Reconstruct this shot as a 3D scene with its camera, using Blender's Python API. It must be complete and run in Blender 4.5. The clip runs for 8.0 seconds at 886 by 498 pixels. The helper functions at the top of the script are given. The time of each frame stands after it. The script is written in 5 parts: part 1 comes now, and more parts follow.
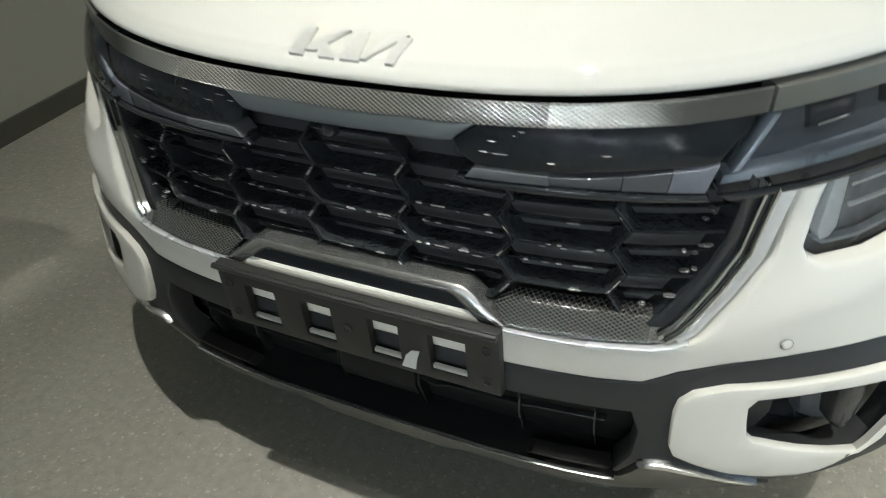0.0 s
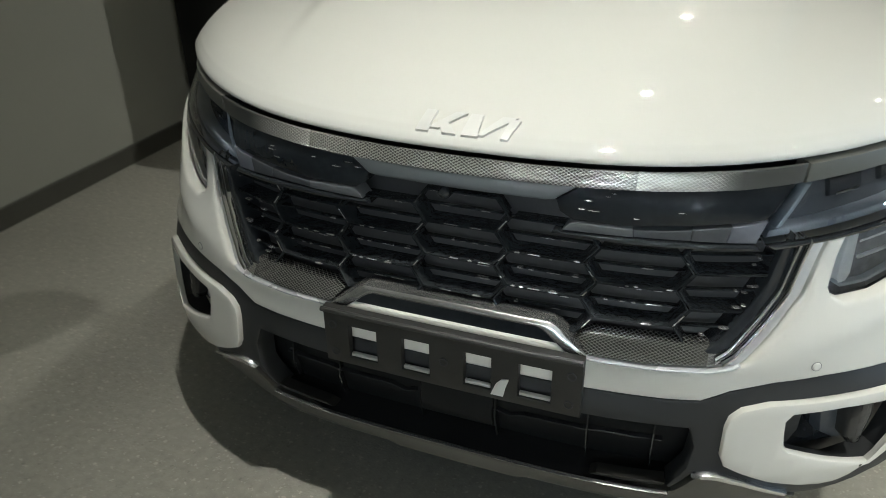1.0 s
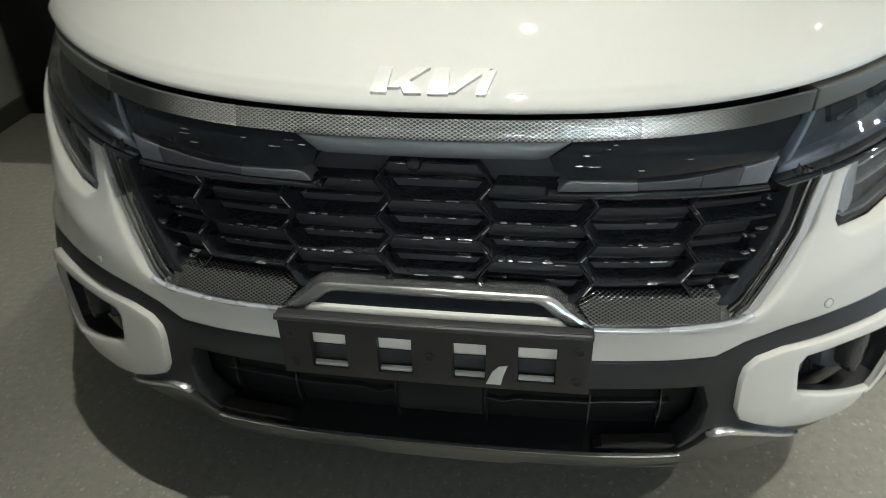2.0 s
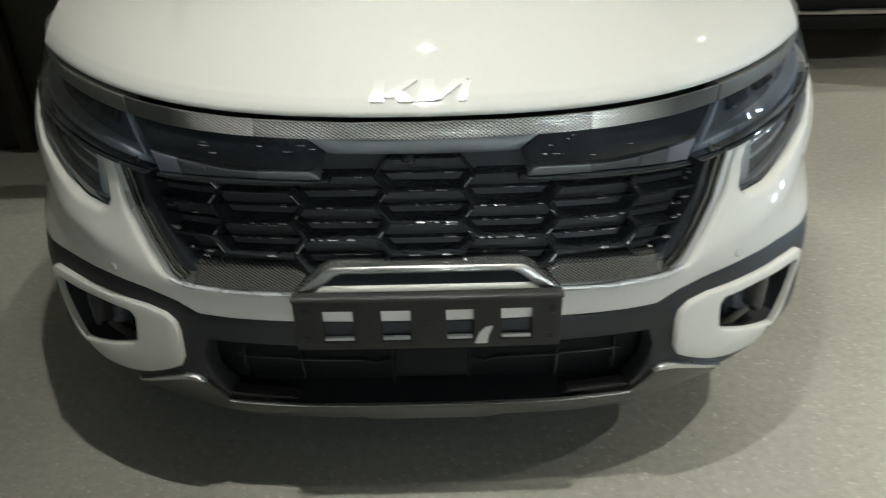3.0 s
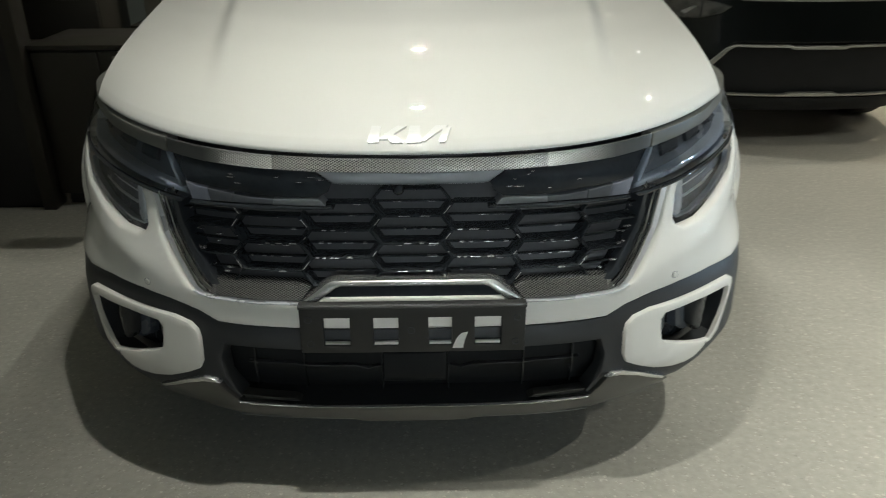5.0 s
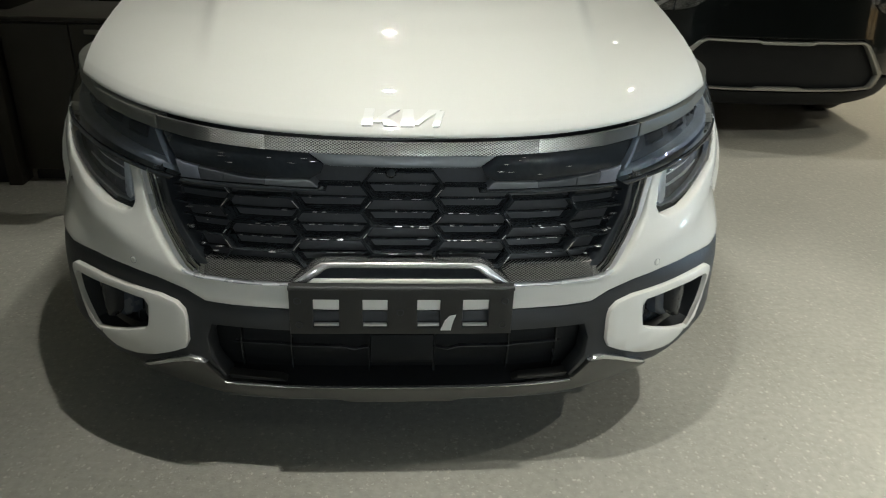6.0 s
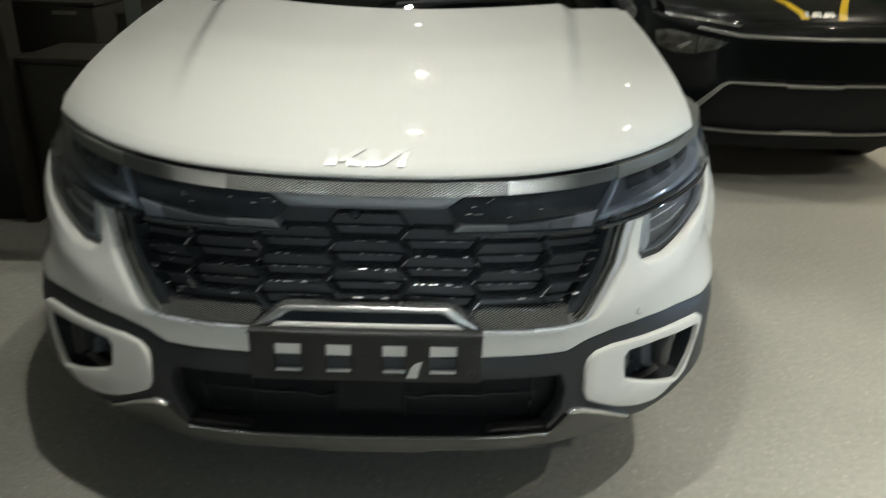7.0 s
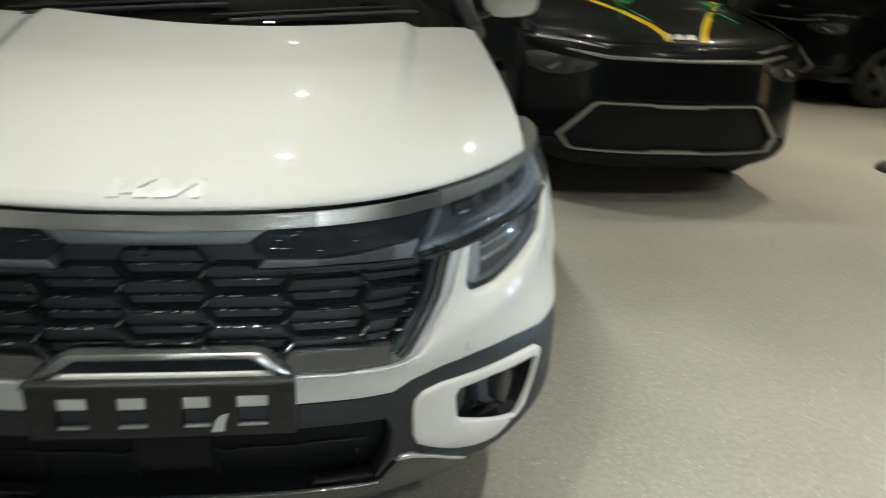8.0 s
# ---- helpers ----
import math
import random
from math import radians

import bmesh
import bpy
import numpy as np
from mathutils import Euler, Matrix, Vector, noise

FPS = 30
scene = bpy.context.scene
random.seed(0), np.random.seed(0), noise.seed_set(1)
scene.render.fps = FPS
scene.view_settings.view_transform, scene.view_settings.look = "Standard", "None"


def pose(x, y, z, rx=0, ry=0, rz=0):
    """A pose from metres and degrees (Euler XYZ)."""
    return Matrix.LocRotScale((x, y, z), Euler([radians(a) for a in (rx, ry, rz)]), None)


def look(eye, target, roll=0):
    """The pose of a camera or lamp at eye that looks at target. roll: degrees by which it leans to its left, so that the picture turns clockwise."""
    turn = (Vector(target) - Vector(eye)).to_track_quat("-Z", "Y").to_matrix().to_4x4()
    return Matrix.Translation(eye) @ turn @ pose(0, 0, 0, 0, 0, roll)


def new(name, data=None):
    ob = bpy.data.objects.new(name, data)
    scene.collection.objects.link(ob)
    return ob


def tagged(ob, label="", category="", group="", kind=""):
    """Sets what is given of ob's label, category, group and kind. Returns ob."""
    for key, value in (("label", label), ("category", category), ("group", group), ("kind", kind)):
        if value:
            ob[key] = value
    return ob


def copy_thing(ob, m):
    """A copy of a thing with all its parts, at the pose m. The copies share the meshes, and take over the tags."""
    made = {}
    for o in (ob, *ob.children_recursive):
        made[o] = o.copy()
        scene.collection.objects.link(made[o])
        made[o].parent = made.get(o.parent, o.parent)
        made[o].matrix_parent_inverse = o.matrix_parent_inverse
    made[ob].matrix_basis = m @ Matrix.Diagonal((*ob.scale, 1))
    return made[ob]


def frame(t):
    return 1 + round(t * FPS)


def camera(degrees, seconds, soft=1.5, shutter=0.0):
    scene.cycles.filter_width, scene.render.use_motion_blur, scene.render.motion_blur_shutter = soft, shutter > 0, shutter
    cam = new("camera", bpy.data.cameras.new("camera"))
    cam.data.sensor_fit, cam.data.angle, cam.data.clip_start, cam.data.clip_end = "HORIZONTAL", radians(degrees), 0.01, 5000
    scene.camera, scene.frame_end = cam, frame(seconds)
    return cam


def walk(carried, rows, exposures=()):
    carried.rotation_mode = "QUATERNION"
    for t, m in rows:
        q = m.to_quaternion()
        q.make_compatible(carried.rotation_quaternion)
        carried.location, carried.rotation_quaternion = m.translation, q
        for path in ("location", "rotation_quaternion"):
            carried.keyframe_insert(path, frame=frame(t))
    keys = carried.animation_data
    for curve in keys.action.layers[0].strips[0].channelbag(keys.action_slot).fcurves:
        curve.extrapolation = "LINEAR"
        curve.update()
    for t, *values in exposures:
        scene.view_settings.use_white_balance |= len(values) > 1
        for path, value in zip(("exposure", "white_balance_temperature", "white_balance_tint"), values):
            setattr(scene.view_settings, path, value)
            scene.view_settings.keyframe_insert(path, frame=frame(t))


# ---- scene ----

cam = camera(60.79, 8.0, soft=0.5, shutter=0.7)
# seconds, eye, yaw, pitch, roll
PATH = [
    (0.00, 0.592, -0.738, 1.323, 28.83, -36.31, -5.75),
    (0.10, 0.586, -0.764, 1.333, 28.50, -35.75, -5.10),
    (0.20, 0.565, -0.845, 1.324, 26.59, -33.22, -3.61),
    (0.30, 0.549, -0.905, 1.305, 24.44, -30.89, -3.09),
    (0.50, 0.554, -0.947, 1.348, 23.33, -29.50, -5.69),
    (0.70, 0.527, -1.032, 1.381, 25.40, -27.37, -4.39),
    (1.00, 0.435, -1.085, 1.383, 21.95, -28.68, -1.01),
    (1.20, 0.380, -1.045, 1.349, 19.69, -28.63, -1.21),
    (1.75, 0.244, -0.945, 1.332, 12.90, -32.30, -2.00),
    (2.30, 0.125, -0.970, 1.357, 6.45, -33.17, -2.84),
    (2.50, 0.085, -1.061, 1.374, 4.69, -29.63, -3.14),
    (2.70, 0.037, -1.132, 1.384, 2.66, -30.36, -2.46),
    (3.00, 0.023, -1.195, 1.405, -0.43, -31.63, -1.04),
    (3.20, 0.034, -1.219, 1.398, -1.81, -30.66, 0.70),
    (3.50, 0.062, -1.288, 1.413, 0.13, -28.88, 0.73),
    (3.80, 0.117, -1.336, 1.395, 2.30, -27.40, 0.67),
    (4.00, 0.145, -1.349, 1.402, 3.23, -26.94, 0.28),
    (4.20, 0.159, -1.361, 1.387, 5.15, -27.38, -0.59),
    (4.50, 0.131, -1.429, 1.414, 3.51, -25.03, 0.55),
    (4.80, 0.071, -1.482, 1.414, 0.23, -25.44, -1.24),
    (5.00, 0.037, -1.518, 1.421, -1.26, -25.26, -0.15),
    (5.20, -0.002, -1.525, 1.459, -3.74, -26.06, 0.60),
    (5.75, -0.043, -1.535, 1.441, -5.40, -26.50, 2.10),
    (6.30, 0.002, -1.526, 1.413, -2.59, -25.70, 2.36),
    (6.50, 0.032, -1.518, 1.412, -1.28, -25.11, 1.59),
    (6.80, 0.099, -1.493, 1.397, 0.35, -24.49, 0.47),
    (7.00, 0.149, -1.478, 1.406, -0.71, -23.25, 1.71),
    (7.20, 0.194, -1.462, 1.397, -1.69, -22.32, 1.53),
    (7.50, 0.278, -1.432, 1.407, -3.08, -21.86, 2.74),
    (7.70, 0.327, -1.407, 1.398, -4.21, -21.11, 3.89),
    (8.00, 0.366, -1.354, 1.391, -7.86, -21.51, 2.99),
]


def aim(x, y, z, yaw, pitch, roll):
    a, b = radians(yaw), radians(pitch)
    way = Vector((-math.sin(a) * math.cos(b), math.cos(a) * math.cos(b), math.sin(b)))
    eye = Vector((x, y, z))
    return look(eye, eye + way, roll)


walk(cam, [(t, aim(*row)) for t, *row in PATH], [(0.0, 0.52), (0.5, 0.35), (1.2, 0.26), (8.0, 0.24)])

# ---- light ----
world = bpy.data.worlds.new("world")
scene.world = world
world.use_nodes = True
sky = world.node_tree.nodes.new("ShaderNodeTexSky")
sky.sky_type, sky.sun_disc, sky.sun_elevation, sky.sun_rotation = "NISHITA", False, radians(25), radians(120)
world.node_tree.links.new(sky.outputs[0], world.node_tree.nodes["Background"].inputs[0])
world.node_tree.nodes["Background"].inputs[1].default_value = 0.06

CEIL = 3.1
# ceiling downlights on a 1.8 m grid: x, y, watts, beam in degrees
DOWN = [(-0.02, -0.1, 6.8, 80), (-0.02, 1.7, 5.0, 110), (-0.02, 3.5, 36.0, 150), (1.77, -0.1, 8.8, 66), (1.77, 1.7, 2.5, 110), (1.77, 3.5, 3.0, 110), (1.77, 5.3, 3.0, 110),
        (3.55, -0.1, 31.0, 120), (3.55, 1.7, 3.0, 92), (3.55, 3.5, 8.0, 92), (3.55, 5.3, 9.0, 92), (5.35, -0.1, 30.0, 120), (5.35, 1.7, 3.0, 92), (5.35, 3.5, 14.0, 92), (5.35, 5.3, 10.0, 92),
        (-0.02, -1.9, 1.0, 78), (1.77, -1.9, 2.0, 78), (3.55, -1.9, 5.0, 78), (-0.02, -3.7, 3.0, 78), (1.77, -3.7, 5.0, 78), (3.55, -3.7, 9.0, 78), (-0.02, -7.3, 8.0, 78), (3.55, -7.3, 9.0, 78)]
WARMER, WARM, COOL = (1.0, 0.915, 0.735), (0.99, 1.0, 0.925), (0.87, 1.0, 1.06)


def area(name, m, w, h, watts, colour, shape="RECTANGLE", spread=180):
    data = bpy.data.lights.new(name, "AREA")
    data.shape, data.size, data.size_y, data.energy, data.color, data.spread = shape, w, h, watts, colour, radians(spread)
    ob = new(name, data)
    ob.matrix_world = m
    return ob


for x, y, watts, beam in DOWN:
    area("downlight_lamp", pose(x, y, CEIL - 0.035), 0.05, 0.05, watts, COOL if y < -1 else WARMER if x > 3 and y > 0 else WARM, "DISK", beam)
# two unseen cool lamps, added for the bluish light on the car's right side
for y, z, w, h, watts in ((0.15, 1.0, 0.10, 0.5, 0.6), (0.95, 0.9, 0.24, 0.16, 0.5)):
    area("cool_side_lamp", look(Vector((7.55, y, z)), Vector((0.7, 0.25, 0.85))), w, h, watts, (0.50, 0.73, 1.0), spread=18)
# unseen spotlights, added to fill the car fronts but spare the floor: x, y, watts
FILL_SPOTS = [(-1.6, -7.0, 0.24), (0.5, -7.4, 0.28), (2.2, -7.0, 0.32), (3.9, -7.4, 0.32), (-0.4, -10.4, 0.28), (2.2, -10.0, 0.32), (5.2, -9.5, 0.32)]
for x, y, watts in FILL_SPOTS:
    eye = Vector((x, y, CEIL - 0.2))
    area("front_fill_lamp", look(eye, Vector((0.2 + 0.1 * x, 0.0, 1.0))), 0.03, 0.03, watts, COOL, "DISK", 17)


# ---- materials ----
def nodes_of(name):
    m = bpy.data.materials.new(name)
    m.use_nodes = True
    return m, m.node_tree.nodes, m.node_tree.links, m.node_tree.nodes["Principled BSDF"]


def surface(name, colour, rough, metal=0.0, vary=0.12, scale=6.0, fine=90.0, bump=0.0, coat=0.0, rough_vary=0.08, spec=0.5, deep=0.002):
    """Base colour with a slow and a fine variation, roughness variation and fine relief."""
    m, n, l, p = nodes_of(name)
    co = n.new("ShaderNodeTexCoord")
    slow, quick = n.new("ShaderNodeTexNoise"), n.new("ShaderNodeTexNoise")
    slow.inputs["Scale"].default_value, quick.inputs["Scale"].default_value = scale, fine
    slow.inputs["Detail"].default_value = 5
    for q in (slow, quick):
        l.new(co.outputs["Object"], q.inputs["Vector"])
    mix = n.new("ShaderNodeMix")
    mix.data_type = "RGBA"
    add = n.new("ShaderNodeMath")
    add.operation = "ADD"
    half = n.new("ShaderNodeMath")
    half.operation, half.inputs[1].default_value = "MULTIPLY", 0.35
    l.new(quick.outputs["Fac"], half.inputs[0])
    l.new(slow.outputs["Fac"], add.inputs[0])
    l.new(half.outputs[0], add.inputs[1])
    ramp = n.new("ShaderNodeMapRange")
    ramp.inputs[1].default_value, ramp.inputs[2].default_value = 0.4, 0.95
    l.new(add.outputs[0], ramp.inputs[0])
    l.new(ramp.outputs[0], mix.inputs["Factor"])
    mix.inputs["A"].default_value = (*[c * (1 - vary) for c in colour], 1)
    mix.inputs["B"].default_value = (*[min(1, c * (1 + vary)) for c in colour], 1)
    l.new(mix.outputs["Result"], p.inputs["Base Color"])
    rr = n.new("ShaderNodeMapRange")
    rr.inputs[3].default_value, rr.inputs[4].default_value = max(0.02, rough - rough_vary), rough + rough_vary
    l.new(slow.outputs["Fac"], rr.inputs[0])
    l.new(rr.outputs[0], p.inputs["Roughness"])
    p.inputs["Metallic"].default_value = metal
    p.inputs["Coat Weight"].default_value = coat
    p.inputs["Coat Roughness"].default_value = 0.02
    p.inputs["Specular IOR Level"].default_value = spec
    if bump:
        b = n.new("ShaderNodeBump")
        b.inputs["Strength"].default_value, b.inputs["Distance"].default_value = bump, deep
        l.new(quick.outputs["Fac"], b.inputs["Height"])
        l.new(b.outputs[0], p.inputs["Normal"])
    return m


def clear(name, tint, rough=0.02):
    """Clear plastic or glass: tinted see-through with a Fresnel gloss."""
    m, n, l, p = nodes_of(name)
    n.remove(p)
    t, g, f, mix = n.new("ShaderNodeBsdfTransparent"), n.new("ShaderNodeBsdfGlossy"), n.new("ShaderNodeFresnel"), n.new("ShaderNodeMixShader")
    t.inputs[0].default_value = (*tint, 1)
    g.inputs["Roughness"].default_value = rough
    f.inputs[0].default_value = 1.5
    l.new(f.outputs[0], mix.inputs[0])
    l.new(t.outputs[0], mix.inputs[1])
    l.new(g.outputs[0], mix.inputs[2])
    l.new(mix.outputs[0], n["Material Output"].inputs[0])
    return m


def knurled(name, colour, start, end):
    """Satin silver with a pressed diamond relief of about 7 mm that fades out between two distances from the car's
    middle. The shade in the pits is put into the colour.
    """
    m, n, l, p = nodes_of(name)
    co, sep = n.new("ShaderNodeTexCoord"), n.new("ShaderNodeSeparateXYZ")
    l.new(co.outputs["Object"], sep.inputs[0])

    def calc(op, a, b):
        q = n.new("ShaderNodeMath")
        q.operation = op
        for k, v in ((0, a), (1, b)):
            if isinstance(v, (int, float)):
                q.inputs[k].default_value = v
            else:
                l.new(v, q.inputs[k])
        return q.outputs[0]

    up = calc("ADD", sep.outputs[2], calc("MULTIPLY", sep.outputs[1], 0.5))
    bands = []
    for sg in (1, -1):
        v = calc("ADD", calc("MULTIPLY", sep.outputs[0], 330.0 * sg), calc("MULTIPLY", up, 500.0))
        bands.append(calc("ABSOLUTE", calc("SINE", v, 0.0), 0.0))
    web = n.new("ShaderNodeMapRange")
    web.inputs[1].default_value, web.inputs[2].default_value = 0.18, 0.55
    l.new(calc("MINIMUM", bands[0], bands[1]), web.inputs[0])
    h = web.outputs[0]
    fade = n.new("ShaderNodeMapRange")
    fade.inputs[1].default_value, fade.inputs[2].default_value = start, end
    fade.inputs[3].default_value, fade.inputs[4].default_value = 1.0, 0.0
    l.new(calc("ABSOLUTE", sep.outputs[0], 0.0), fade.inputs[0])
    b = n.new("ShaderNodeBump")
    b.inputs["Strength"].default_value, b.inputs["Distance"].default_value = 1.0, -0.0045
    l.new(calc("MULTIPLY", h, fade.outputs[0]), b.inputs["Height"])
    l.new(b.outputs[0], p.inputs["Normal"])
    mix = n.new("ShaderNodeMix")
    mix.data_type = "RGBA"
    l.new(calc("MULTIPLY", h, fade.outputs[0]), mix.inputs["Factor"])
    # pits get a fifth of the tone, as painted shade
    mix.inputs["A"].default_value, mix.inputs["B"].default_value = (*colour, 1), (*[c * 0.2 for c in colour], 1)
    plain = n.new("ShaderNodeMix")
    plain.data_type = "RGBA"
    l.new(fade.outputs[0], plain.inputs["Factor"])
    plain.inputs["A"].default_value = (*[c * 0.13 for c in colour], 1)
    l.new(mix.outputs["Result"], plain.inputs["B"])
    l.new(plain.outputs["Result"], p.inputs["Base Color"])
    rough = n.new("ShaderNodeMapRange")
    rough.inputs[3].default_value, rough.inputs[4].default_value = 0.40, 0.19
    l.new(fade.outputs[0], rough.inputs[0])
    l.new(rough.outputs[0], p.inputs["Roughness"])
    p.inputs["Metallic"].default_value = 0.7
    return m


def terrazzo(name):
    """Greenish grey floor with small uneven pale and dark chips, cloudy patches and a worn sheen."""
    m, n, l, p = nodes_of(name)
    co = n.new("ShaderNodeTexCoord")
    no, mid, warp = n.new("ShaderNodeTexNoise"), n.new("ShaderNodeTexNoise"), n.new("ShaderNodeTexNoise")
    no.inputs["Scale"].default_value, mid.inputs["Scale"].default_value, warp.inputs["Scale"].default_value = 1.3, 45, 160
    no.inputs["Detail"].default_value = 6
    for q in (no, mid, warp):
        l.new(co.outputs["Object"], q.inputs["Vector"])
    bend = n.new("ShaderNodeVectorMath")
    bend.operation, bend.inputs[3].default_value = "MULTIPLY_ADD", 1.0
    bend.inputs[1].default_value = (0.016, 0.016, 0.016)
    l.new(warp.outputs["Color"], bend.inputs[0])
    l.new(co.outputs["Object"], bend.inputs[2])
    base = n.new("ShaderNodeValToRGB")
    base.color_ramp.elements[0].color, base.color_ramp.elements[1].color = (0.30, 0.29, 0.25, 1), (0.45, 0.432, 0.375, 1)
    base.color_ramp.elements[0].position, base.color_ramp.elements[1].position = 0.3, 0.75
    avg = n.new("ShaderNodeMix")
    l.new(no.outputs["Fac"], avg.inputs["A"])
    l.new(mid.outputs["Fac"], avg.inputs["B"])
    avg.inputs["Factor"].default_value = 0.5
    l.new(avg.outputs["Result"], base.inputs[0])
    last = base.outputs[0]
    for scale, size, share, strength, colour in ((70, 0.36, 0.42, 0.48, (0.68, 0.65, 0.57, 1)), (110, 0.34, 0.5, 0.45, (0.60, 0.58, 0.50, 1)), (80, 0.30, 0.70, 0.40, (0.17, 0.165, 0.14, 1))):
        v = n.new("ShaderNodeTexVoronoi")
        v.inputs["Scale"].default_value = scale
        l.new(bend.outputs[0], v.inputs["Vector"])
        sep = n.new("ShaderNodeSeparateColor")
        l.new(v.outputs["Color"], sep.inputs[0])
        wide_by = n.new("ShaderNodeMath")
        wide_by.operation, wide_by.inputs[1].default_value = "MULTIPLY", size
        l.new(sep.outputs[1], wide_by.inputs[0])
        near = n.new("ShaderNodeMapRange")
        near.inputs[1].default_value, near.inputs[2].default_value, near.inputs[3].default_value, near.inputs[4].default_value = -0.03, 0.05, 0.0, 1.0
        gap = n.new("ShaderNodeMath")
        gap.operation = "SUBTRACT"
        l.new(wide_by.outputs[0], gap.inputs[0])
        l.new(v.outputs["Distance"], gap.inputs[1])
        l.new(gap.outputs[0], near.inputs[0])
        some = n.new("ShaderNodeMath")
        some.operation, some.inputs[1].default_value = "GREATER_THAN", share
        l.new(sep.outputs[0], some.inputs[0])
        both = n.new("ShaderNodeMath")
        both.operation = "MULTIPLY"
        l.new(near.outputs[0], both.inputs[0])
        l.new(some.outputs[0], both.inputs[1])
        lite = n.new("ShaderNodeMath")
        lite.operation, lite.inputs[1].default_value = "MULTIPLY", strength
        l.new(both.outputs[0], lite.inputs[0])
        mix = n.new("ShaderNodeMix")
        mix.data_type = "RGBA"
        l.new(lite.outputs[0], mix.inputs["Factor"])
        l.new(last, mix.inputs["A"])
        mix.inputs["B"].default_value = colour
        last = mix.outputs["Result"]
    l.new(last, p.inputs["Base Color"])
    rr = n.new("ShaderNodeMapRange")
    rr.inputs[3].default_value, rr.inputs[4].default_value = 0.32, 0.55
    l.new(no.outputs["Fac"], rr.inputs[0])
    l.new(rr.outputs[0], p.inputs["Roughness"])
    grain = n.new("ShaderNodeTexNoise")
    grain.inputs["Scale"].default_value, grain.inputs["Detail"].default_value = 130, 3
    l.new(co.outputs["Object"], grain.inputs["Vector"])
    b = n.new("ShaderNodeBump")
    b.inputs["Strength"].default_value, b.inputs["Distance"].default_value = 0.55, 0.0025
    l.new(grain.outputs["Fac"], b.inputs["Height"])
    l.new(b.outputs[0], p.inputs["Normal"])
    return m


def glow(name, colour, strength):
    m, n, l, p = nodes_of(name)
    p.inputs["Base Color"].default_value = (*colour, 1)
    p.inputs["Emission Color"].default_value = (*colour, 1)
    p.inputs["Emission Strength"].default_value = strength
    return m


WHITE = surface("white_pearl_paint", (0.72, 0.705, 0.655), 0.65, vary=0.02, scale=2, fine=400, coat=1.0, rough_vary=0.03, spec=0.25)
GLOSS = surface("gloss_black_plastic", (0.024, 0.027, 0.031), 0.06, vary=0.2, scale=12, rough_vary=0.03, spec=0.8)
PLASTIC = surface("grained_black_plastic", (0.028, 0.030, 0.032), 0.5, vary=0.18, scale=9, fine=700, bump=0.12)
BRACKET = surface("moulded_grey_black_plastic", (0.026, 0.0255, 0.0235), 0.48, vary=0.2, scale=14, fine=500, bump=0.1)
VOID = surface("unlit_plastic", (0.035, 0.036, 0.039), 0.5, vary=0.2)
CHROME = surface("bright_chrome", (0.66, 0.67, 0.68), 0.08, metal=1.0, vary=0.05, rough_vary=0.04)
BADGE = surface("pale_silver", (0.72, 0.71, 0.68), 0.3, metal=0.35, vary=0.03)
SATIN = surface("satin_silver", (0.36, 0.36, 0.335), 0.36, metal=0.75, vary=0.06, scale=10, fine=300)
SKID = surface("silver_grey_plastic", (0.12, 0.118, 0.108), 0.34, metal=0.45, vary=0.12, scale=12, fine=300)
# pale uneven metal that imitates broken glints on the black grille
GLINT = surface("painted_glint", (0.88, 0.88, 0.86), 0.24, metal=0.8, vary=0.85, scale=130, fine=400, rough_vary=0.1)
BRIDGE = surface("satin_chrome_bridge", (0.52, 0.52, 0.51), 0.22, metal=0.88, vary=0.08, scale=14, fine=300, coat=1.0)
GRILLE = surface("gloss_black_grille", (0.022, 0.025, 0.028), 0.08, vary=0.3, scale=25, fine=70, bump=1.0, rough_vary=0.03, deep=0.006, spec=0.5)
FILMED = surface("film_covered_gloss_black", (0.017, 0.020, 0.024), 0.06, vary=0.25, scale=8, fine=24, bump=0.7, rough_vary=0.03, deep=0.006, spec=0.5)
KNURL = knurled("knurled_silver", (0.90, 0.90, 0.85), 0.20, 0.47)
KNURLDARK = knurled("dark_knurled_silver", (0.46, 0.46, 0.44), 0.44, 0.50)
BROWGREY = surface("olive_grey_satin_trim", (0.11, 0.11, 0.095), 0.5, metal=0.0, vary=0.06, scale=10, fine=300)
SLATGREY = surface("dark_grey_gloss_plastic", (0.03, 0.031, 0.033), 0.25, vary=0.3, scale=20)
GREYSLATE = surface("slate_grey_plastic", (0.085, 0.095, 0.10), 0.34, vary=0.1, scale=10, fine=300)
SILVER = surface("bright_silver_edge", (0.72, 0.73, 0.74), 0.24, metal=0.9, vary=0.06)
TRIMSILVER = surface("satin_bright_trim", (0.62, 0.63, 0.64), 0.28, metal=0.35, vary=0.06)
RINGGREY = surface("grey_rubber_ring", (0.28, 0.28, 0.27), 0.5, vary=0.1)
LENS = clear("clear_lamp_lens", (0.95, 0.96, 0.97))
SMOKE = clear("tinted_glass", (0.10, 0.12, 0.12))
FROST = surface("silvered_lamp_strip", (0.84, 0.86, 0.90), 0.3, metal=0.12, vary=0.15, scale=20, fine=60, bump=0.5, deep=0.004)
# bluish reflection at the light bar's end, held in a paler colour
BARSHEEN = surface("bar_end_sheen", (0.16, 0.17, 0.20), 0.2, vary=0.15, scale=12)
HAZE = surface("smoky_frosted_strip", (0.36, 0.40, 0.46), 0.3, metal=0.1, vary=0.2, scale=12)
LAMPGREY = surface("frosted_light_guide", (0.12, 0.128, 0.135), 0.22, vary=0.08, scale=15)
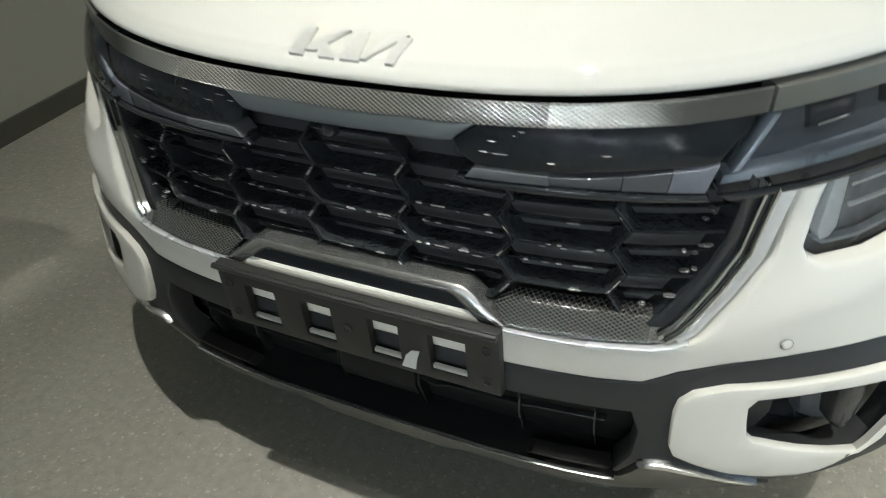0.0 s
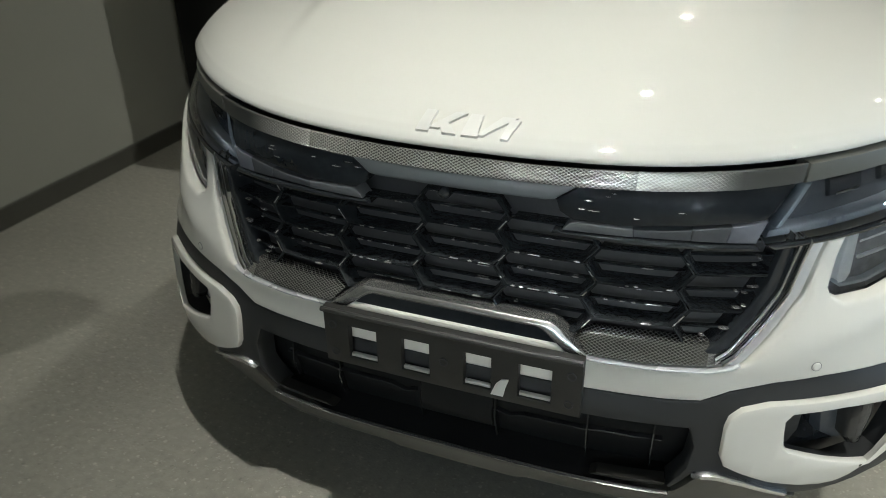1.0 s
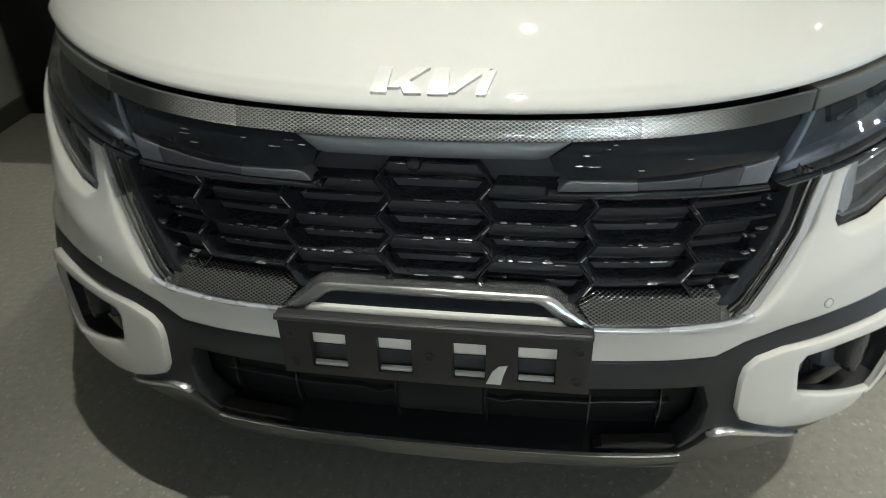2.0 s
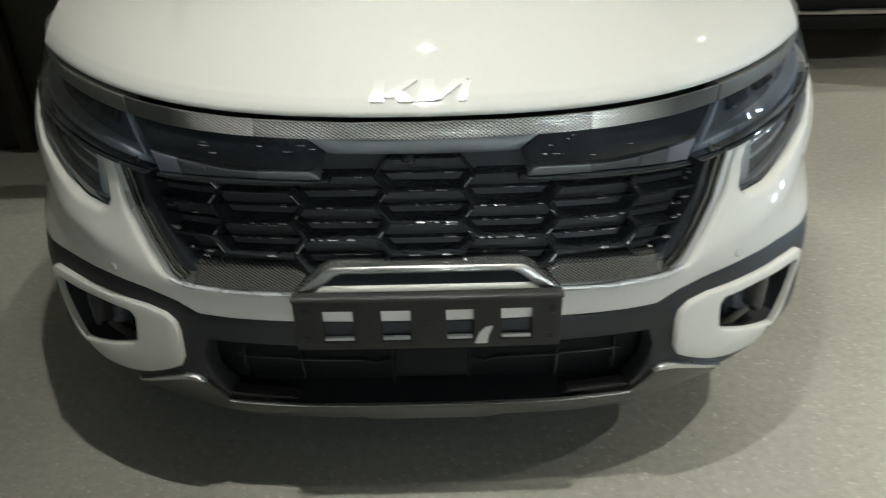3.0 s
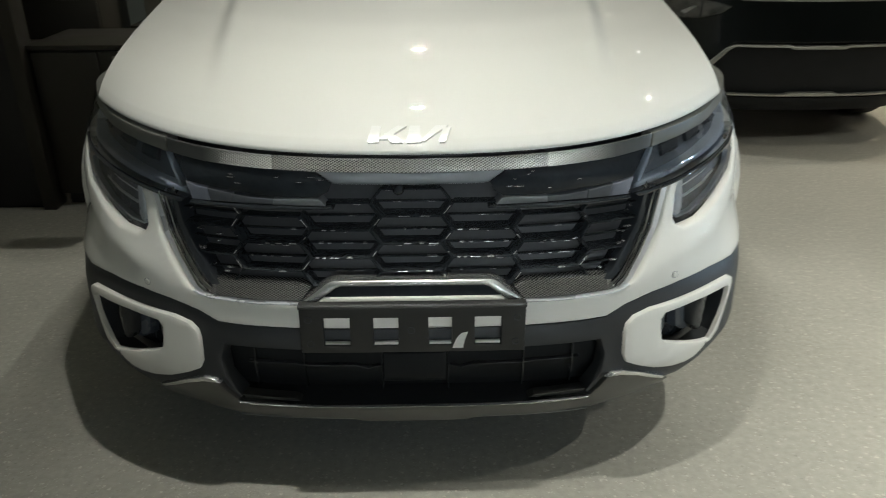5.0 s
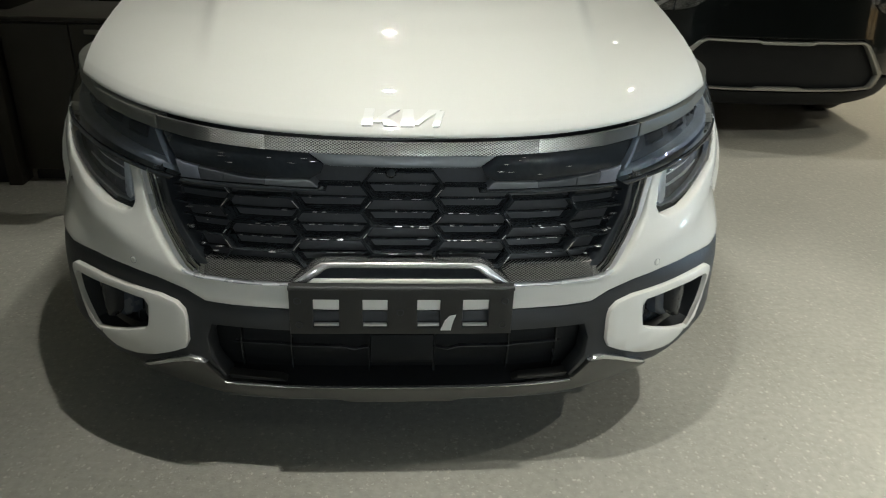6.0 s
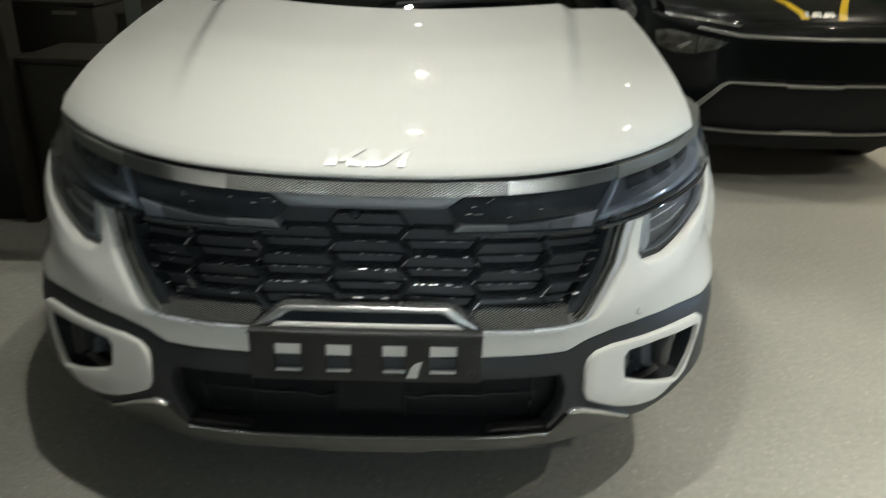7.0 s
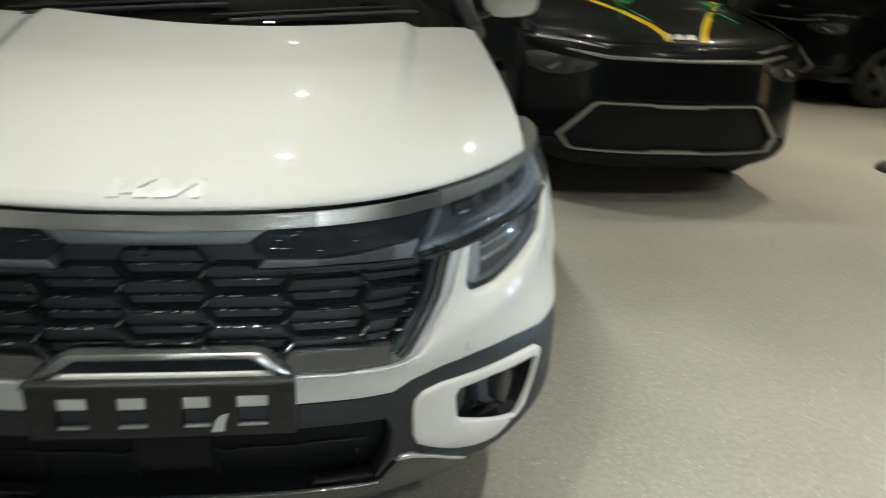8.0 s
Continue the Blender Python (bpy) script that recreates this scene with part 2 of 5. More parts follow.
FOGLENS = surface("smoked_lens", (0.05, 0.05, 0.05), 0.18, vary=0.1, scale=20)
GUIDE = surface("smoky_light_guide", (0.075, 0.080, 0.088), 0.15, vary=0.1, scale=15)
LAMPDARK = surface("dark_lamp_bezel", (0.095, 0.105, 0.12), 0.25, vary=0.2)
LAMPDIM = surface("smoked_lamp_module", (0.05, 0.055, 0.065), 0.15, vary=0.15)
REFLECT = surface("lamp_reflector", (0.65, 0.68, 0.72), 0.1, metal=1.0, vary=0.06)
LAMPSILVER = surface("grey_lamp_bowl", (0.25, 0.26, 0.29), 0.25, metal=0.05, vary=0.25, scale=30, fine=60, bump=0.3, deep=0.004)
CRYSTAL = surface("faceted_lamp_interior", (0.16, 0.158, 0.145), 0.2, metal=0.5, vary=0.75, scale=26, fine=45, bump=1.0, deep=0.008)
TYRE = surface("tyre_rubber", (0.02, 0.02, 0.02), 0.75, vary=0.25, fine=200, bump=0.2)
ALLOY = surface("machined_alloy", (0.5, 0.5, 0.5), 0.28, metal=1.0, vary=0.08)
PAPER = surface("torn_paper", (0.75, 0.74, 0.7), 0.7, vary=0.06)
BLACKPAINT = surface("black_green_paint", (0.004, 0.0055, 0.0055), 0.3, vary=0.15, scale=3, coat=0.5, rough_vary=0.03, spec=0.1)
FLOOR = terrazzo("speckled_floor")
WALL = surface("greenish_wall_paint", (0.42, 0.425, 0.375), 0.62, vary=0.05, scale=1.5, fine=120, bump=0.06)
# white for the end wall out of view, chosen to reflect light forward
BOUNCEWALL = surface("white_bounce_wall", (0.8, 0.8, 0.77), 0.6, vary=0.04, scale=1.5, fine=120, bump=0.05)
SKIRT = surface("dark_skirting", (0.085, 0.083, 0.07), 0.42, vary=0.12, scale=8)
INTAKE = surface("matt_black_plastic", (0.014, 0.015, 0.016), 0.55, vary=0.2, spec=0.15)
CEILING = surface("ceiling_paint", (0.6, 0.6, 0.57), 0.7, vary=0.04, scale=1)
DARKPANEL = surface("black_laminate", (0.015, 0.015, 0.016), 0.35, vary=0.15)
BROWN = surface("dark_brown_laminate", (0.030, 0.026, 0.019), 0.42, vary=0.15, scale=4)
EDGE = surface("pale_shelf_edge", (0.22, 0.205, 0.165), 0.5, vary=0.1)
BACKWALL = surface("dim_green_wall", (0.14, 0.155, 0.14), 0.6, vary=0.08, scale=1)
YELLOW = surface("yellow_satin_ribbon", (0.78, 0.52, 0.02), 0.4, vary=0.12, scale=30, fine=300)
GREEN = surface("green_satin_ribbon", (0.03, 0.30, 0.13), 0.38, vary=0.2, scale=30)
BULB = glow("lamp_disc", (1.0, 0.97, 0.88), 14.0)
TRIMWHITE = surface("white_lamp_ring", (0.7, 0.7, 0.68), 0.4, vary=0.04)


# ---- mesh helpers ----
def part(name, bm, material, parent=None, label="", crease=0.6):
    for e in bm.edges:
        e.smooth = not (len(e.link_faces) == 2 and e.calc_face_angle(0) > crease)
    for f in bm.faces:
        f.smooth = True
    me = bpy.data.meshes.new(name)
    bm.to_mesh(me)
    bm.free()
    me.materials.append(material)
    ob = new(name, me)
    if parent is not None:
        ob.parent = parent
    if label:
        ob["label"] = label
    return ob


def thing(name, m, label, category, group="", kind=""):
    ob = new(name)
    ob.matrix_world = m
    ob.empty_display_size = 0.1
    return tagged(ob, label, category, group, kind)


def box(bm, x0, x1, y0, y1, z0, z1, bevel=0.0):
    made = bmesh.ops.create_cube(bm, size=1.0, matrix=Matrix.LocRotScale(((x0 + x1) / 2, (y0 + y1) / 2, (z0 + z1) / 2), None, (x1 - x0, y1 - y0, z1 - z0)))
    if bevel:
        edges = list({e for v in made["verts"] for e in v.link_edges})
        bmesh.ops.bevel(bm, geom=edges, offset=bevel, segments=2, affect="EDGES", profile=0.5)
    return bm


def boxed(x0, x1, y0, y1, z0, z1, bevel=0.0):
    return box(bmesh.new(), x0, x1, y0, y1, z0, z1, bevel)


def grid(f, nu, nv):
    """A sheet of f(i / nu, j / nv)."""
    bm = bmesh.new()
    vs = [[bm.verts.new(f(i / nu, j / nv)) for j in range(nv + 1)] for i in range(nu + 1)]
    for i in range(nu):
        for j in range(nv):
            bm.faces.new((vs[i][j], vs[i + 1][j], vs[i + 1][j + 1], vs[i][j + 1]))
    return bm


def lathe(bm, profile, m, n=40):
    """Turns (radius, along) round the x axis."""
    rows = []
    for k in range(n):
        a = 2 * math.pi * k / n
        rows.append([bm.verts.new(m @ Vector((s, r * math.cos(a), r * math.sin(a)))) for r, s in profile])
    for k in range(n):
        p, q = rows[k], rows[(k + 1) % n]
        for j in range(len(profile) - 1):
            bm.faces.new((p[j], q[j], q[j + 1], p[j + 1]))
    return bm


def tube(points, radius, n=8, flat=1.0):
    """A round bar along a line of points."""
    bm = bmesh.new()
    rings = []
    for k, p in enumerate(points):
        a, b = Vector(points[max(0, k - 1)]), Vector(points[min(len(points) - 1, k + 1)])
        d = (b - a).normalized()
        s = d.cross(Vector((0, 0, 1)))
        s = s.normalized() if s.length > 1e-4 else Vector((1, 0, 0))
        u = s.cross(d)
        rings.append([bm.verts.new(Vector(p) + s * radius * math.cos(2 * math.pi * i / n) + u * radius * flat * math.sin(2 * math.pi * i / n)) for i in range(n)])
    for p, q in zip(rings, rings[1:]):
        for i in range(n):
            bm.faces.new((p[i], p[(i + 1) % n], q[(i + 1) % n], q[i]))
    bm.faces.new(rings[0][::-1])
    bm.faces.new(rings[-1])
    bmesh.ops.recalc_face_normals(bm, faces=bm.faces[:])
    return bm


def sym(half):
    """A whole outline from its right half, listed from the middle round to the middle."""
    return half + [(-x, z) for x, z in reversed(half) if x > 1e-6]


def panel(polys, place, thick=0.02, rnd=0.004, step=0.04, off=0.0, side=1):
    """A curved plate: flat outlines (u, z) with rounded rims, cut into a fine net and laid by place(u, depth, z)."""
    bm = bmesh.new()
    seen = {}

    def vert(u, z):
        key = (round(u, 4), round(z, 4))
        if key not in seen:
            seen[key] = bm.verts.new((u, 0, z))
        return seen[key]

    for poly in polys:
        f = bm.faces.new([vert(*p) for p in poly])
    bmesh.ops.recalc_face_normals(bm, faces=bm.faces[:])
    bm.normal_update()
    if bm.faces[:][0].normal.y > 0:
        bmesh.ops.reverse_faces(bm, faces=bm.faces[:])
    rim = [(e.verts[0].co.copy(), e.verts[1].co.copy()) for e in bm.edges if e.is_boundary]
    if rnd:
        for part_of in (0.3, 0.7):
            inner = [f for f in bm.faces if not any(e.is_boundary for e in f.edges)] if part_of == 0.7 else bm.faces[:]
            bmesh.ops.inset_region(bm, faces=inner, thickness=rnd * part_of, use_even_offset=True, use_boundary=True)
    us, zs = [v.co.x for v in bm.verts], [v.co.z for v in bm.verts]
    for axis, lo, hi in ((0, min(us), max(us)), (2, min(zs), max(zs))):
        k = math.floor(lo / step) + 1
        while k * step < hi:
            co, no = [0, 0, 0], [0, 0, 0]
            co[axis], no[axis] = k * step + 1e-5, 1
            bmesh.ops.bisect_plane(bm, geom=bm.verts[:] + bm.edges[:] + bm.faces[:], plane_co=co, plane_no=no, dist=1e-6)
            k += 1
    if rnd:
        a = np.array([[p.x, p.z] for p, q in rim])
        d = np.array([[q.x, q.z] for p, q in rim]) - a
        dd = np.maximum((d * d).sum(1), 1e-12)
        for v in bm.verts:
            p = np.array([v.co.x, v.co.z])
            t = np.clip(((p - a) * d).sum(1) / dd, 0, 1)
            dist = math.sqrt((((a + t[:, None] * d) - p) ** 2).sum(1).min())
            k = 1 - min(dist / rnd, 1)
            v.co.y = rnd * (1 - math.sqrt(max(0, 1 - k * k)))
    edges = [e for e in bm.edges if e.is_boundary]
    made = bmesh.ops.extrude_edge_only(bm, edges=edges)
    for g in made["geom"]:
        if isinstance(g, bmesh.types.BMVert):
            g.co.y = max(thick, rnd + 0.001)
    for v in bm.verts:
        x, y, z = place(v.co.x, v.co.y - off, v.co.z)
        v.co = (side * x, y, z)
    bmesh.ops.recalc_face_normals(bm, faces=bm.faces[:])
    bm.normal_update()
    total = sum((f.normal * f.calc_area() for f in bm.faces), Vector())
    mid = sum((v.co for v in bm.verts), Vector()) / len(bm.verts)
    if total.dot(Vector((mid.x * 1.0, mid.y - 2.2, 0.1))) < 0:
        bmesh.ops.reverse_faces(bm, faces=bm.faces[:])
    return bm


# ---- shape of the white car's nose ----
def eased(v, xs, ys, w=0.018):
    return float(np.mean(np.interp([v - w, v - w / 2, v, v + w / 2, v + w], xs, ys)))


BZ = ([0.2, 0.24, 0.272, 0.35, 0.375, 0.48, 0.57, 0.6, 0.685, 0.79, 0.84, 0.878, 0.9, 0.93], [0.09, 0.05, 0.022, -0.006, 0.0, 0.015, 0.022, 0.036, 0.052, 0.062, 0.062, 0.075, 0.09, 0.125])
CZ = ([0.35, 0.5, 0.57, 0.685, 0.79, 0.878, 0.95], [0.42, 0.425, 0.48, 0.58, 0.58, 0.68, 0.7])
KNEE = 0.82


def wide(z):
    return eased(z, [0.3, 0.5, 0.62, 0.76, 0.85, 0.93, 1.0], [0.90, 0.932, 0.941, 0.937, 0.919, 0.889, 0.862], 0.03)


def plan(u, z):
    """The nose's outline at height z: place and outward direction at u metres from the middle."""
    s = -1 if u < 0 else 1
    u = abs(u)
    b, c = eased(z, *BZ), eased(z, *CZ)
    k = min(u, KNEE)
    x, y, slope = k, b + c * k ** 3.5, 3.5 * c * k ** 2.5
    a = math.atan(slope)
    if u > KNEE:
        r = (wide(z) - KNEE) / (1 - math.sin(a))
        t = min((u - KNEE) / r, math.pi / 2 - a)
        x, y = x + r * (math.cos(math.pi / 2 - a - t) - math.cos(math.pi / 2 - a)), y + r * (math.cos(a) - math.cos(a + t))
        y += max(0.0, (u - KNEE) - r * (math.pi / 2 - a))
        a += t
    return s * x, y, s * math.sin(a), -math.cos(a)


def nose(u, d, z):
    x, y, nx, ny = plan(u, z)
    return x - nx * d, y - ny * d, z


def bumper_skin(u, d, z):
    """The nose with a crease that sweeps from the grille's foot up round the wing: fuller above it, tucked in below."""
    a = abs(u)
    rise = eased(a, [0.40, 0.51, 0.56, 0.63, 0.71, 0.79, 0.85, 1.0], [0.545, 0.577, 0.597, 0.623, 0.654, 0.686, 0.726, 0.80], 0.03)
    above, below = 0.13, max(0.05, rise - 0.535)
    k = 1 - (z - rise) / above if z > rise else 1 - (rise - z) / below
    lo, hi = min(1, max(0, (a - 0.49) / 0.16)), min(1, max(0, (0.96 - a) / 0.22))
    return nose(u, d - 0.036 * min(1, max(0, k)) * lo * hi, z)


def under_lip(u, d, z):
    """The nose, but kept just ahead of the bonnet's lip, so that the trim under it shows with an even gap."""
    x, y, z = nose(u, d, z)
    ax = abs(x)
    lip = 0.080 + 0.69 * min(ax, 0.80) ** 3.5 + d
    if y > lip:
        y = lip + (y - lip) * min(1, max(0, (ax - 0.73) / 0.11))
    return x, y, z


def skid_skin(u, d, z):
    """The skid plate stands more upright than the bumper's foot behind it."""
    k = min(1, max(0.25, (0.66 - abs(u)) / 0.22))
    return nose(u, d - 0.62 * k * max(0, 0.264 - z), z)


HS = ([0, 0.003, 0.026, 0.06, 0.1, 0.2, 0.3, 0.6, 1.04, 1.3], [0, 0.005, 0.0225, 0.0405, 0.058, 0.088, 0.111, 0.170, 0.228, 0.252])


def hood_at(x, s, up=0.0):
    """A place on the bonnet, s metres behind its lip."""
    ax = abs(x)
    y = 0.088 + 0.69 * ax ** 3.5 + s
    z = 0.90 + 0.09 * x * x + (eased(s, *HS, w=min(0.03, max(0.0005, (s - 0.024) * 0.6))) if s > 0 else 0)
    ridge = 0.45 + 0.13 * min(1, max(0, y) / 1.1)
    t = min(1, max(0, (ridge + 0.02 - ax) / 0.05))
    z += 0.019 * (t * t * (3 - 2 * t) - 1) * min(1, max(0, (s - 0.08) / 0.55)) + 0.014 * min(1, max(0, (s - 0.1) / 0.3)) - 0.03 * max(0, ax - ridge) * min(1, max(0, (s - 0.1) / 0.3))
    return Vector((x, y, z + up))


def skin_top(y):
    return float(np.interp(y, [0.40, 0.5, 0.67, 1.0, 1.25, 2.5, 4.0], [0.965, 1.015, 1.055, 1.11, 1.13, 1.14, 1.17]))


def flank(y, d, z):
    """The car's side: x from the length y and the height z."""
    top = skin_top(y)
    k = min(1, max(0, (z - (top - 0.34)) / 0.34))
    x = 0.918 - 0.155 * k * k
    x -= 0.05 * max(0, (0.5 - z) / 0.3) ** 2
    x -= 0.10 * max(0, (y - 3.7) / 0.66) ** 2
    return x - d, y, z


def window_side(y, d, z):
    return 0.795 - 0.17 * (z - 1.12) / 0.46 - 0.05 * max(0, (y - 3.3) / 0.8) - d, y, z


def arc(y, z, r, a0, a1, n=10):
    return [(y + r * math.cos(radians(a0 + (a1 - a0) * i / n)), z + r * math.sin(radians(a0 + (a1 - a0) * i / n))) for i in range(n + 1)]


def wheel(parent, x, y, side, radius=0.335):
    hub = new("wheel")
    hub.parent = parent
    hub.matrix_basis = pose(x, y, radius)
    m = Matrix.Diagonal((side, 1, 1, 1))
    bm = lathe(bmesh.new(), [(0.215, -0.1), (0.30, -0.105), (radius - 0.01, -0.085), (radius, -0.06), (radius, 0.06), (radius - 0.01, 0.085), (0.30, 0.105), (0.235, 0.10), (0.215, 0.09)], m)
    part("tyre", bm, TYRE, hub)
    bm = lathe(bmesh.new(), [(0.215, -0.09), (0.205, 0.0), (0.21, 0.085), (0.226, 0.096)], m)
    for k in range(5):
        for w in (-0.16, 0.16):
            a = 2 * math.pi * k / 5 + w
            c, s = math.cos(a), math.sin(a)
            pts = [(0.05, 0.035, 0.07), (0.21, 0.02, 0.085)]
            vs = []
            for r, h, o in pts:
                for sg in (-1, 1):
                    vs.append(bm.verts.new((side * o, r * c - sg * h * s, r * s + sg * h * c)))
                    vs.append(bm.verts.new((side * (o - 0.03), r * c - sg * h * s, r * s + sg * h * c)))
            for q in ((0, 2, 6, 4), (1, 5, 7, 3), (0, 4, 5, 1), (2, 3, 7, 6)):
                bm.faces.new([vs[i] for i in q])
    lathe(bm, [(0.0, 0.078), (0.05, 0.076), (0.055, 0.05)], m, 20)
    bmesh.ops.recalc_face_normals(bm, faces=bm.faces[:])
    part("rim", bm, ALLOY, hub)
    return hub


# ---- the room ----
def solid(name, pts, z0, z1, material, label, category, kind="structure"):
    """An upright block over a plan outline."""
    bm = bmesh.new()
    lo, hi = [bm.verts.new((x, y, z0)) for x, y in pts], [bm.verts.new((x, y, z1)) for x, y in pts]
    n = len(pts)
    for i in range(n):
        bm.faces.new((lo[i], lo[(i + 1) % n], hi[(i + 1) % n], hi[i]))
    bm.faces.new(lo[::-1])
    bm.faces.new(hi)
    bmesh.ops.recalc_face_normals(bm, faces=bm.faces[:])
    return tagged(part(name, bm, material), label, category, kind=kind)


tagged(part("floor", boxed(-6.5, 7.8, -12.2, 9.2, -0.12, 0.0), FLOOR), "greenish grey speckled showroom floor with pale flecks", "floor", kind="structure")
tagged(part("ceiling", boxed(-6.5, 7.8, -12.2, 9.2, CEIL, CEIL + 0.12), CEILING), "plain grey showroom ceiling", "ceiling", kind="structure")
solid("wall_west", [(-2.27, -12.0), (-2.27, 2.55), (-2.44, 2.55), (-2.44, -12.0)], 0, CEIL, WALL, "plain greenish grey painted wall beside the white car", "wall")
solid("baseboard", [(-2.25, -12.0), (-2.25, 2.55), (-2.27, 2.55), (-2.27, -12.0)], 0, 0.085, SKIRT, "dark low skirting along the painted wall", "baseboard")
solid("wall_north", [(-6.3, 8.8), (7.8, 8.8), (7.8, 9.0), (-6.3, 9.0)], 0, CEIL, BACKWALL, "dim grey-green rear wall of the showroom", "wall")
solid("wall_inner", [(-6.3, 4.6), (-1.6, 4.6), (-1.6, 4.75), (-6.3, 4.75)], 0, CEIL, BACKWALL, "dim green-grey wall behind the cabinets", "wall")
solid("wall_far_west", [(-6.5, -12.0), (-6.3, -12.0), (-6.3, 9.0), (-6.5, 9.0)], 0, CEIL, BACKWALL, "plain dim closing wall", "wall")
# unseen far end wall, white to bounce light; east wall with the added window
solid("wall_south", [(-6.5, -12.2), (7.8, -12.2), (7.8, -12.0), (-6.5, -12.0)], 0, CEIL, BOUNCEWALL, "unseen white end wall, added to bounce light onto the cars", "wall")
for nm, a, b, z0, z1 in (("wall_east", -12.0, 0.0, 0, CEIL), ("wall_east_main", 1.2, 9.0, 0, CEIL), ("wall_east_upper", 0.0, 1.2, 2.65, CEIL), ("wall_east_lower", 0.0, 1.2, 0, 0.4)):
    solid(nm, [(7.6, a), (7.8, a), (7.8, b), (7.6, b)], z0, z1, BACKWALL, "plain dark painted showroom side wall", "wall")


def glazing(name, m, width, height, panes, label):
    """A window: upright frame bars with panes between them."""
    w = thing(name, m, label, "window", kind="structure")
    gap = width / panes
    for k in range(panes + 1):
        y = -width / 2 + gap * k
        part("window_frame", boxed(-0.04, 0.04, y - 0.03, y + 0.03, 0, height), PLASTIC, w)
    for k in range(panes):
        y = -width / 2 + gap * (k + 0.5)
        pane = part("pane", boxed(-0.004, 0.004, y - gap / 2 + 0.032, y + gap / 2 - 0.032, 0.0, height), LENS, w)
        pane.visible_shadow = False
    return w


# window out of view, added around the cool lamps
glazing("window_1", pose(7.7, 0.6, 0.4), 1.14, 2.25, 2, "tall narrow window in a dark frame, added out of view")

# housings for the added fill lamps, out of view
for x, y, watts in FILL_SPOTS:
    spot = thing("spotlight", pose(x, y, CEIL - 0.2), "small black track spotlight, added out of view to light the car fronts", "spotlight", "track spotlights")
    way = look(Vector((0, 0, 0)), Vector((0.4 + 0.3 * x - x, -y, -2.0)))
    part("head", lathe(bmesh.new(), [(0.035, 0.10), (0.045, 0.09), (0.045, -0.012), (0.036, -0.012), (0.032, 0.0), (0.03, 0.02)], way @ pose(0, 0, 0, 0, -90, 0), 20), GLOSS, spot)
    part("stem", boxed(-0.008, 0.008, -0.008, 0.008, 0.03, 0.2), GLOSS, spot)

for x, y, *_ in DOWN:
    lamp = thing("downlight", pose(x, y, CEIL), "small round recessed ceiling downlight, lit warm white", "ceiling light", "ceiling downlights")
    bm = bmesh.new()
    lathe(bm, [(0.042, -0.03), (0.055, -0.012), (0.062, -0.004), (0.062, 0.0)], pose(0, 0, 0, 0, 90, 0) @ Matrix.Diagonal((-1, 1, 1, 1)), 28)
    part("ring", bm, TRIMWHITE, lamp)
    bm = bmesh.new()
    bmesh.ops.create_circle(bm, cap_ends=True, segments=24, radius=0.03, matrix=pose(0, 0, -0.012))
    part("lens", bm, BULB, lamp)

# ---- the white car ----
car = thing("car", pose(0, 0, 0), "white compact SUV with black grille and empty plate bracket", "car")

# bonnet
NX, NS = 160, 48


def hood_sheet(i, j):
    x = (2 * i - 1) * 0.79
    lip = hood_at(x, 0)
    back = 1.15 + 0.13 * (x / 0.79) ** 2
    if j < 2.5 / NS:
        k = round(j * NS)
        return lip + Vector((0, (0.03, 0.003, 0.0)[k], (-0.007, -0.006, -0.0025)[k]))
    if j < 3.5 / NS:
        return hood_at(x, 0.003)
    if j < 4.5 / NS:
        return hood_at(x, 0.014)
    if j < 5.5 / NS:
        return hood_at(x, 0.0245)
    v = (j * NS - 5) / (NS - 5)
    return hood_at(x, 0.0245 + v ** 1.6 * (back - lip.y - 0.0245))


part("bonnet", grid(hood_sheet, NX, NS), WHITE, car, "smooth white bonnet with two soft creases", crease=0.35)

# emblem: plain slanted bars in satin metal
emblem = new("emblem")
emblem.parent = car
for a0, a1, b0, b1, j0, j1 in ((-0.094, -0.070, -0.087, -0.066, 0.0, 1.0), (-0.070, -0.052, -0.030, -0.008, 0.16, 1.0), (-0.043, -0.017, -0.058, -0.040, 0.0, 0.52),
                               (-0.007, 0.024, -0.001, 0.022, 0.0, 1.0), (0.024, 0.034, 0.058, 0.086, 0.06, 1.0), (0.066, 0.080, 0.074, 0.093, 0.0, 0.9)):
    bm = grid(lambda i, j: hood_at(a0 + (b0 - a0) * j + i * (a1 - a0 + (b1 - b0 - a1 + a0) * j), 0.016 + 0.044 * (j0 + (j1 - j0) * j), 0.0045), 3, 4)
    made = bmesh.ops.extrude_edge_only(bm, edges=[e for e in bm.edges if e.is_boundary])
    for g in made["geom"]:
        if isinstance(g, bmesh.types.BMVert):
            g.co.z -= 0.007
    part("bar", bm, BADGE, emblem)


def front(name, half, material, both=True, whole=False, label="", parent=car, **kw):
    """A nose plate: one whole, or one on each side."""
    if whole:
        return part(name, panel([sym(p) for p in half], nose, **kw), material, parent, label)
    return [part(name, panel(half, nose, side=s, **kw), material, parent, label) for s in (1, -1)]


